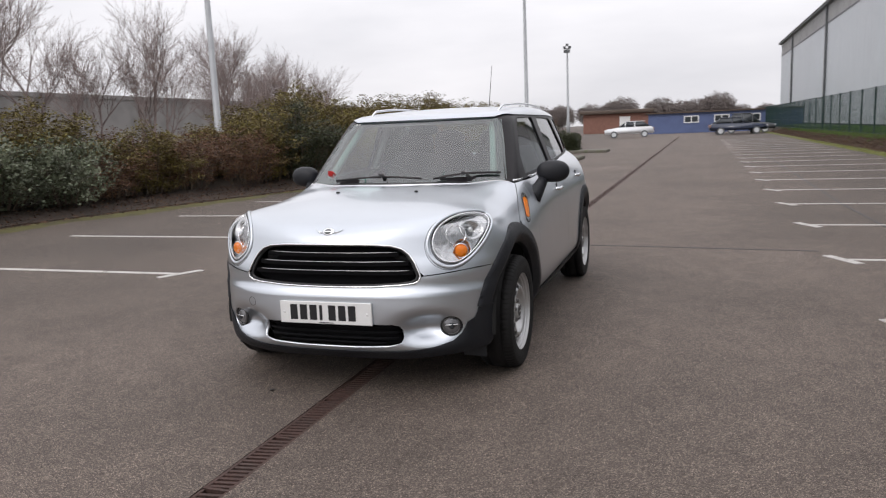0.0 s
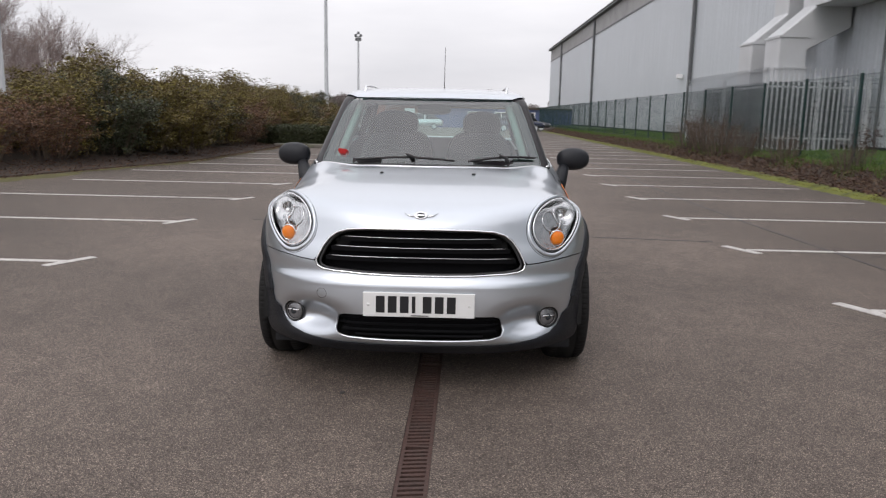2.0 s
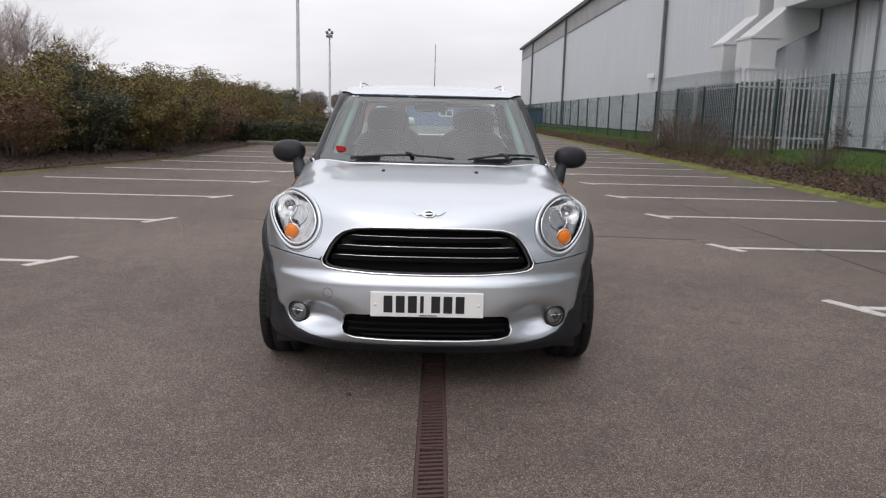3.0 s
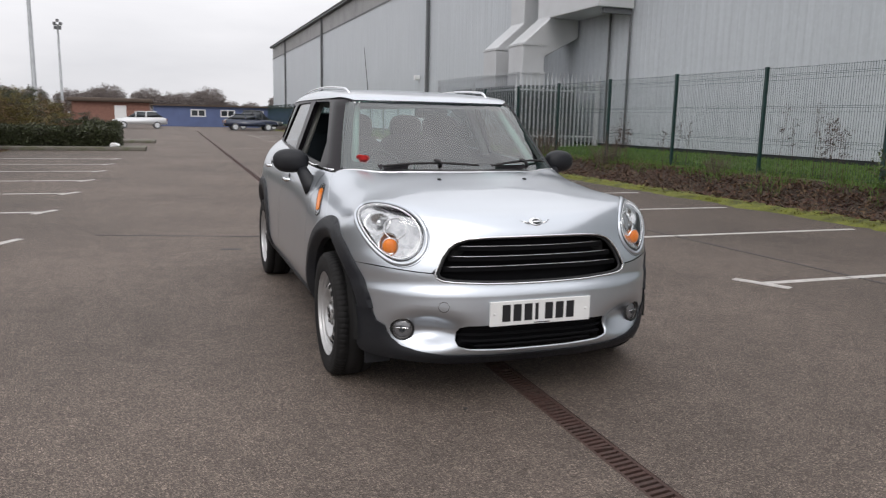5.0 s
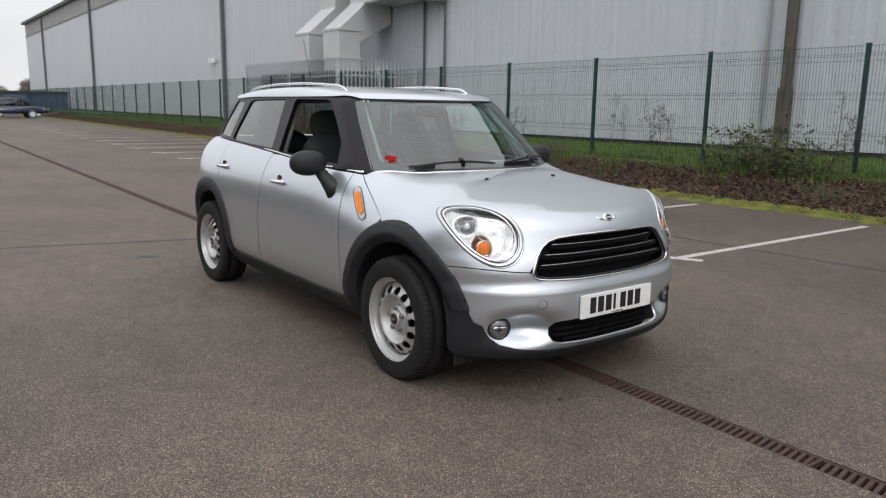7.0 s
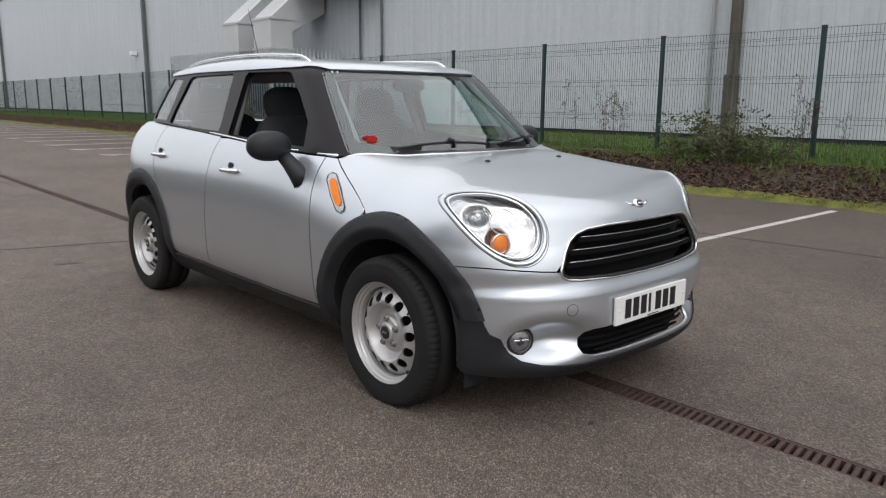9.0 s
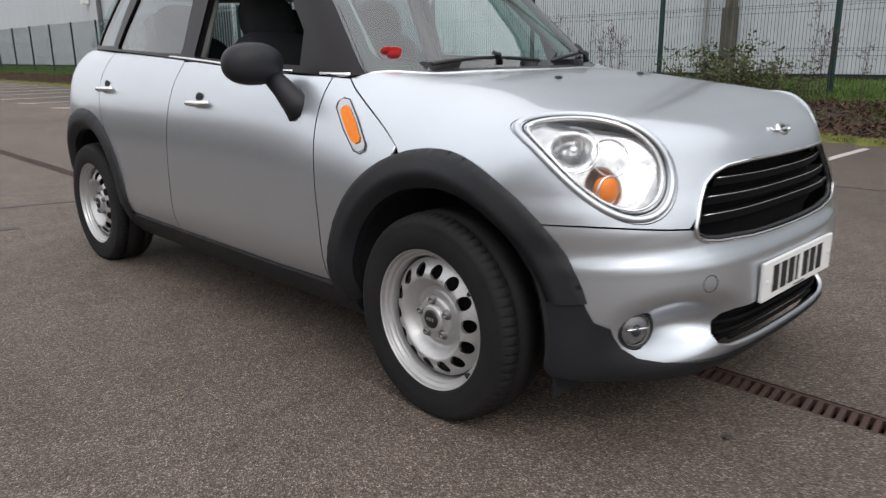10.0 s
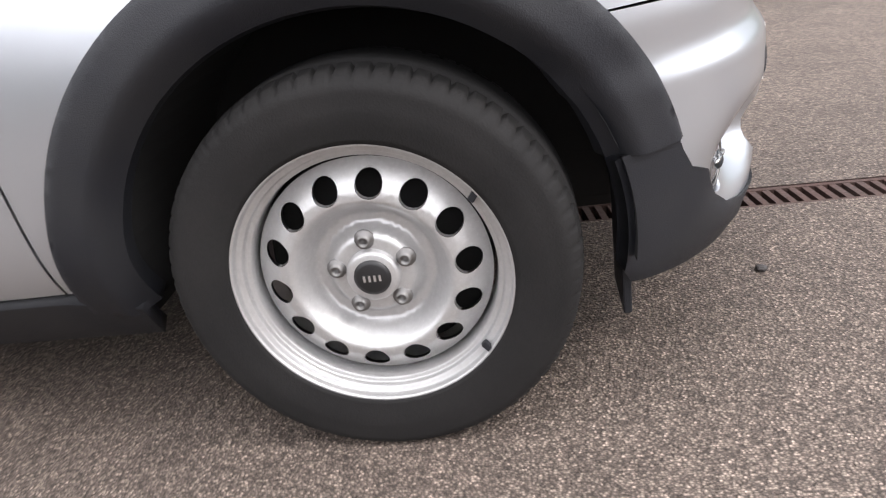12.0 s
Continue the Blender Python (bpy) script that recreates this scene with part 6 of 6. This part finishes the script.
        # added near-black sheet that puts shade into the panel gaps
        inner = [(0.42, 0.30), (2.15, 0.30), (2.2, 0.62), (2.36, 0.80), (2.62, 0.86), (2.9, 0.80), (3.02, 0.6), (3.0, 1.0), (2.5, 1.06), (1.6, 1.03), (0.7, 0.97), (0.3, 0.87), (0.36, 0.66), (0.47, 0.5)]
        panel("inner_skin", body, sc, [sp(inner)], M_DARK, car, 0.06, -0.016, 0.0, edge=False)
        card = [(0.60, 0.93), (1.6, 0.96), (2.45, 0.99), (2.62, 1.0), (2.85, float(BELT(2.85)) + 0.020)] + [(y, float(BELT(y)) + 0.020) for y in np.linspace(2.7, 0.62, 14)]
        panel("door_card", cabin, sc, [meet(cabin, sc, card)], M_SEAT, car, 0.06, -0.030, 0.0, "dark inner door trim", edge=False)
        # pillars and side windows
        def cp(pts):
            return meet(cabin, Side(s), pts)
        shell = [(y, float(BELT(y)) - 0.002) for y in np.linspace(0.50, 2.82, 25)] + [(2.80, 1.16), (2.70, 1.28), (2.61, 1.398)] + \
                [(y, 1.412) for y in np.linspace(2.5, 1.0, 16)] + [(float(screen_y(0.650 - 0.315 * (z - 1.03), z)), z) for z in np.linspace(1.405, 1.01, 12)]
        w1 = [(0.775, 1.030), (0.80, 1.15), (0.93, 1.275), (1.065, 1.385), (1.10, 1.395), (1.51, 1.400), (1.535, 1.38), (1.545, 1.070), (1.53, 1.058), (1.2, 1.045)]
        w2 = [(1.675, 1.075), (1.665, 1.10), (1.685, 1.385), (1.70, 1.398), (2.25, 1.392), (2.30, 1.375), (2.40, 1.20), (2.435, 1.115), (2.42, 1.102), (2.0, 1.085)]
        w3 = [(2.505, 1.118), (2.50, 1.15), (2.46, 1.25), (2.405, 1.378), (2.59, 1.384), (2.675, 1.29), (2.765, 1.18), (2.785, 1.124)]
        pil = panel("pillar_frame", cabin, sc, [cp(shell), cp(w1), cp(w2), cp(w3)], M_PILLAR, car, 0.025, 0.0, 0.03, "dark window frames and pillars")
        panel("rear_door_glass", cabin, sc, [cp(scaled(w2, 1.01))], M_REARGLASS, car, 0.06, -0.010, 0.004, "greenish side window glass")
        panel("quarter_glass", cabin, sc, [cp(scaled(w3, 1.01))], M_REARGLASS, car, 0.06, -0.006, 0.004, "small quarter window glass")
        if s > 0:
            panel("front_door_glass", cabin, sc, [cp(scaled(w1, 1.01))], M_SIDEGLASS, car, 0.06, -0.010, 0.004, "side window glass, closed")
        # pale trim inside the door pillar
        tp = cp([(1.585, 1.04), (1.60, 1.2), (1.615, 1.395)])
        tube_part("pillar_trim", [Vector(p) + Vector((-s * 0.05, 0, 0)) for p in tp], 0.032, M_TRIMCREAM, car, 8, "pale pillar trim")
        ap = meet(cabin, Face(1.6), [(s * 0.60, 1.03), (s * 0.555, 1.2), (s * 0.50, 1.39)])
        tube_part("pillar_trim", [Vector(p) + Vector((-s * 0.03, 0.07, 0)) for p in ap], 0.024, M_TRIMCREAM, car, 8, "pale pillar trim")
        # door mirror
        mr = blob("door_mirror", (s * 0.897, 0.80, 1.038), (0.106, 0.066, 0.071), M_CLADDING, car, 2.3, 32, 18, (0, 0, s * 12), "black oval door mirror")
        tube_part("mirror_stalk", [(s * 0.845, 0.785, 1.005), (s * 0.825, 0.735, 0.955), (s * 0.80, 0.695, 0.905), (s * 0.785, 0.682, 0.866)], [0.032, 0.038, 0.050, 0.052], M_CLADDING, mr, 10)
        blob("mirror_glass", (s * 0.885, 0.851, 1.035), (0.078, 0.012, 0.054), M_CHROME, mr, 2.6, 24, 10, (0, 0, s * 12))
        # roof rail
        rail = [(0.475, 1.09, 1.447), (0.480, 1.15, 1.476), (0.490, 1.30, 1.490), (0.505, 1.75, 1.504), (0.505, 2.2, 1.495), (0.495, 2.5, 1.470), (0.48, 2.66, 1.425)]
        rr = curve([p[1] for p in rail], [p[2] for p in rail])
        rx = curve([p[1] for p in rail], [p[0] for p in rail])
        tube_part("roof_rail", [(s * float(rx(y)), y, float(rr(y))) for y in np.linspace(1.09, 2.66, 40)], 0.0085, M_CHROME, car, 8, "polished roof rail")
        # washer jets
        wj = meet(body, Plan(), [(s * 0.248, 0.0)])[0]
        blob("washer_jet", (wj[0], wj[1], wj[2] + 0.003), (0.011, 0.013, 0.006), M_BLACK, car, 2.4, 14, 8)
    # windscreen
    fc = Face(1.9)

    def fp(half_pts):
        return meet(cabin, fc, both(half_pts))
    edge_out = [(0, 1.403), (0.3, 1.401), (0.50, 1.396), (0.546, 1.384), (0.585, 1.28), (0.625, 1.15), (0.660, 1.03), (0.660, 1.008), (0.5, 1.004), (0, 1.002)]
    edge_in = [(0, 1.394), (0.3, 1.392), (0.475, 1.386), (0.500, 1.370), (0.535, 1.28), (0.572, 1.15), (0.598, 1.075), (0.585, 1.052), (0.5, 1.042), (0, 1.036)]
    scr = panel("windscreen", cabin, fc, [fp(edge_out)], M_SCREEN, car, 0.05, 0.0, 0.004, "clear windscreen with a black border")
    panel("screen_border", cabin, fc, [fp(edge_out), fp(edge_in)], M_PILLAR, scr, 0.03, -0.004, 0.004, edge=False)
    st = meet(cabin, fc, [(-0.505, 1.085)])[0]
    nst = normals_of(cabin, st[None])[0]
    for dx, dz in ((-0.010, 0.004), (0.012, 0.002), (0.0, -0.010)):
        q = meet(cabin, fc, [(-0.535 + dx, 1.072 + dz)])[0] - nst * 0.006
        blob("sticker", q, (0.027, 0.002, 0.025), M_RED, scr, 2, 16, 8, (38, 0, -25), "red flower sticker on the glass")
    for x in (-0.495, -0.47):
        q = meet(cabin, fc, [(x, 1.389)])[0]
        blob("frit_dot", q, (0.007, 0.003, 0.006), M_WHITE, scr, 2, 12, 8)
    # cowl and wipers
    bm = bmesh.new()
    xs = np.linspace(-0.68, 0.68, 31)
    fr = [bm.verts.new((x, 0.24 + 0.46 * x * x, 0.988 + 0.01 * abs(x))) for x in xs]
    bk = [bm.verts.new((x, 0.34 + 0.46 * x * x, 1.015)) for x in xs]
    for k in range(30):
        bm.faces.new((fr[k], fr[k + 1], bk[k + 1], bk[k]))
    part("cowl", bm, M_BLACK, car, "black plastic cowl below the windscreen")

    def on_screen(x, z, lift):
        q = meet(cabin, fc, [(x, z)])
        return Vector(q[0] + normals_of(cabin, q)[0] * lift)
    for (px, pz), (tx, tz), (b0x, b0z), (b1x, b1z) in (((-0.10, 1.012), (-0.14, 1.045), (-0.44, 1.022), (0.14, 1.024)), ((0.45, 1.012), (0.40, 1.048), (0.22, 1.022), (0.62, 1.045))):
        w = tube_part("wiper_arm", [on_screen(px, pz, 0.02), on_screen((px * 2 + tx) / 3, (pz + tz) / 2 + 0.005, 0.035), on_screen(tx, tz, 0.03)], [0.014, 0.011, 0.008], M_BLACK, car, 8, "black wiper arm")
        pts = [on_screen(b0x + (b1x - b0x) * k / 12, b0z + (b1z - b0z) * k / 12 + 0.016 * math.sin(math.pi * k / 12), 0.014) for k in range(13)]
        tube_part("wiper_blade", pts, 0.0075, M_BLACK, w, 6)
    # roof
    ba = Barrel()
    front_edge = [(x, float(screen_y(abs(x), 1.400)) + 0.006, 1.400) for x in np.linspace(0.50, 0, 12)]
    sidep = [(0, y, 1.412 - 0.012 * max(0, (y - 2.2) / 0.4)) for y in np.linspace(2.62, 1.0, 20)]
    side3 = meet(cabin, Side(1), [(y, z) for _, y, z in sidep])
    tail_edge = np.array([(0, 2.86, 1.42), (0.25, 2.84, 1.41), (0.42, 2.78, 1.405), (0.52, 2.70, 1.40)])
    half = np.vstack([tail_edge, side3, front_edge])
    loop = np.vstack([half, mirrored(half)[-2:0:-1]])
    panel("roof", cabin, ba, [loop], M_PAINT, car, 0.03, 0.008, 0.02, "silver painted roof")
    panel("headlining", cabin, ba, [loop], M_TRIMCREAM, car, 0.06, -0.035, 0.0, edge=False)
    bm = bmesh.new()
    tube(bm, [(0.023, 2.535, 1.448), (0.023, 2.54, 1.49), (0.023, 2.545, 1.50), (0.024, 2.69, 1.888)], [0.016, 0.010, 0.0035, 0.002], 8)
    part("aerial", bm, M_BLACK, car, "thin black roof aerial")
    # tail
    tl = np.vstack([meet(body, Side(1), [(2.985, 1.095), (3.0, 0.9), (3.04, 0.6), (3.02, 0.45), (2.98, 0.3)]), meet(body, Face(2.4, 1), [(0.5, 0.28), (0, 0.27)])])
    tp = meet(body, Face(2.4, 1), [(0, 1.10), (0.3, 1.10), (0.55, 1.10)])
    half = np.vstack([tp, tl])
    panel("tailgate", body, rear, [np.vstack([half, mirrored(half)[-2:0:-1]])], M_PAINT, car, 0.04)
    bw = meet(cabin, Face(1.6, 1), both([(0, 1.405), (0.35, 1.40), (0.5, 1.39), (0.56, 1.25), (0.60, 1.12), (0, 1.11)]))
    panel("rear_screen", cabin, Face(1.6, 1), [bw], M_SIDEGLASS, car, 0.06, 0.0, 0.004, "rear window glass")
    # cabin fittings seen through the glass
    bm = bmesh.new()
    box(bm, -0.68, 0.68, 0.44, 0.78, 0.72, 0.985, 0.05)
    part("dashboard", bm, M_DASH, car, smooth=True)
    wc = Vector((-0.33, 0.93, 0.935))
    rot = Matrix.Rotation(radians(-28), 3, "X")
    sw = tube_part("steering_wheel", [wc + rot @ Vector((0.175 * math.cos(a), 0, 0.175 * math.sin(a))) for a in (2 * math.pi * k / 36 for k in range(36))], 0.015, M_DASH, car, 8, closed=True)
    blob("steering_boss", wc + Vector((0, -0.02, 0)), (0.07, 0.03, 0.06), M_DASH, sw, 2.5, 20, 10, (-28, 0, 0))
    blob("interior_mirror", (0, 0.86, 1.335), (0.11, 0.02, 0.035), M_DASH, car, 3, 24, 10)
    for s in (-1, 1):
        for y, w, seat in ((1.42, 0.24, "front_seat"), (2.28, 0.28, "rear_seat")):
            st = blob(seat, (s * 0.33, y + 0.09, 0.85), (w, 0.095, 0.33), M_SEAT, car, 3.2, 28, 18, (-14, 0, 0), "charcoal cloth car seat")
            blob("seat_cushion", (s * 0.33, y - 0.22, 0.52), (w, 0.28, 0.09), M_SEAT, st, 3.2, 24, 12)
            blob("headrest", (s * 0.33, y + 0.185, 1.225), (0.140, 0.055, 0.105), M_SEAT, st, 2.8, 24, 12, (-10, 0, 0))
            for dx in (-0.05, 0.05):
                tube_part("headrest_post", [(s * 0.33 + dx, y + 0.165, 1.08), (s * 0.33 + dx, y + 0.18, 1.17)], 0.007, M_CHROME, st, 6)
    part("floor_pan", boxed(-0.76, 0.76, 0.42, 2.16, 0.21, 0.33, 0.03), M_DARK, car)
    part("engine_bay", boxed(-0.41, 0.41, -0.58, 0.44, 0.2, 0.74, 0.03), M_DARK, car)
    part("boot_floor", boxed(-0.41, 0.41, 2.16, 3.05, 0.25, 0.6, 0.03), M_DARK, car)
    part("bulkhead", boxed(-0.64, 0.64, 0.40, 0.44, 0.3, 0.95, 0.01), M_DARK, car)
    return car


build_car()
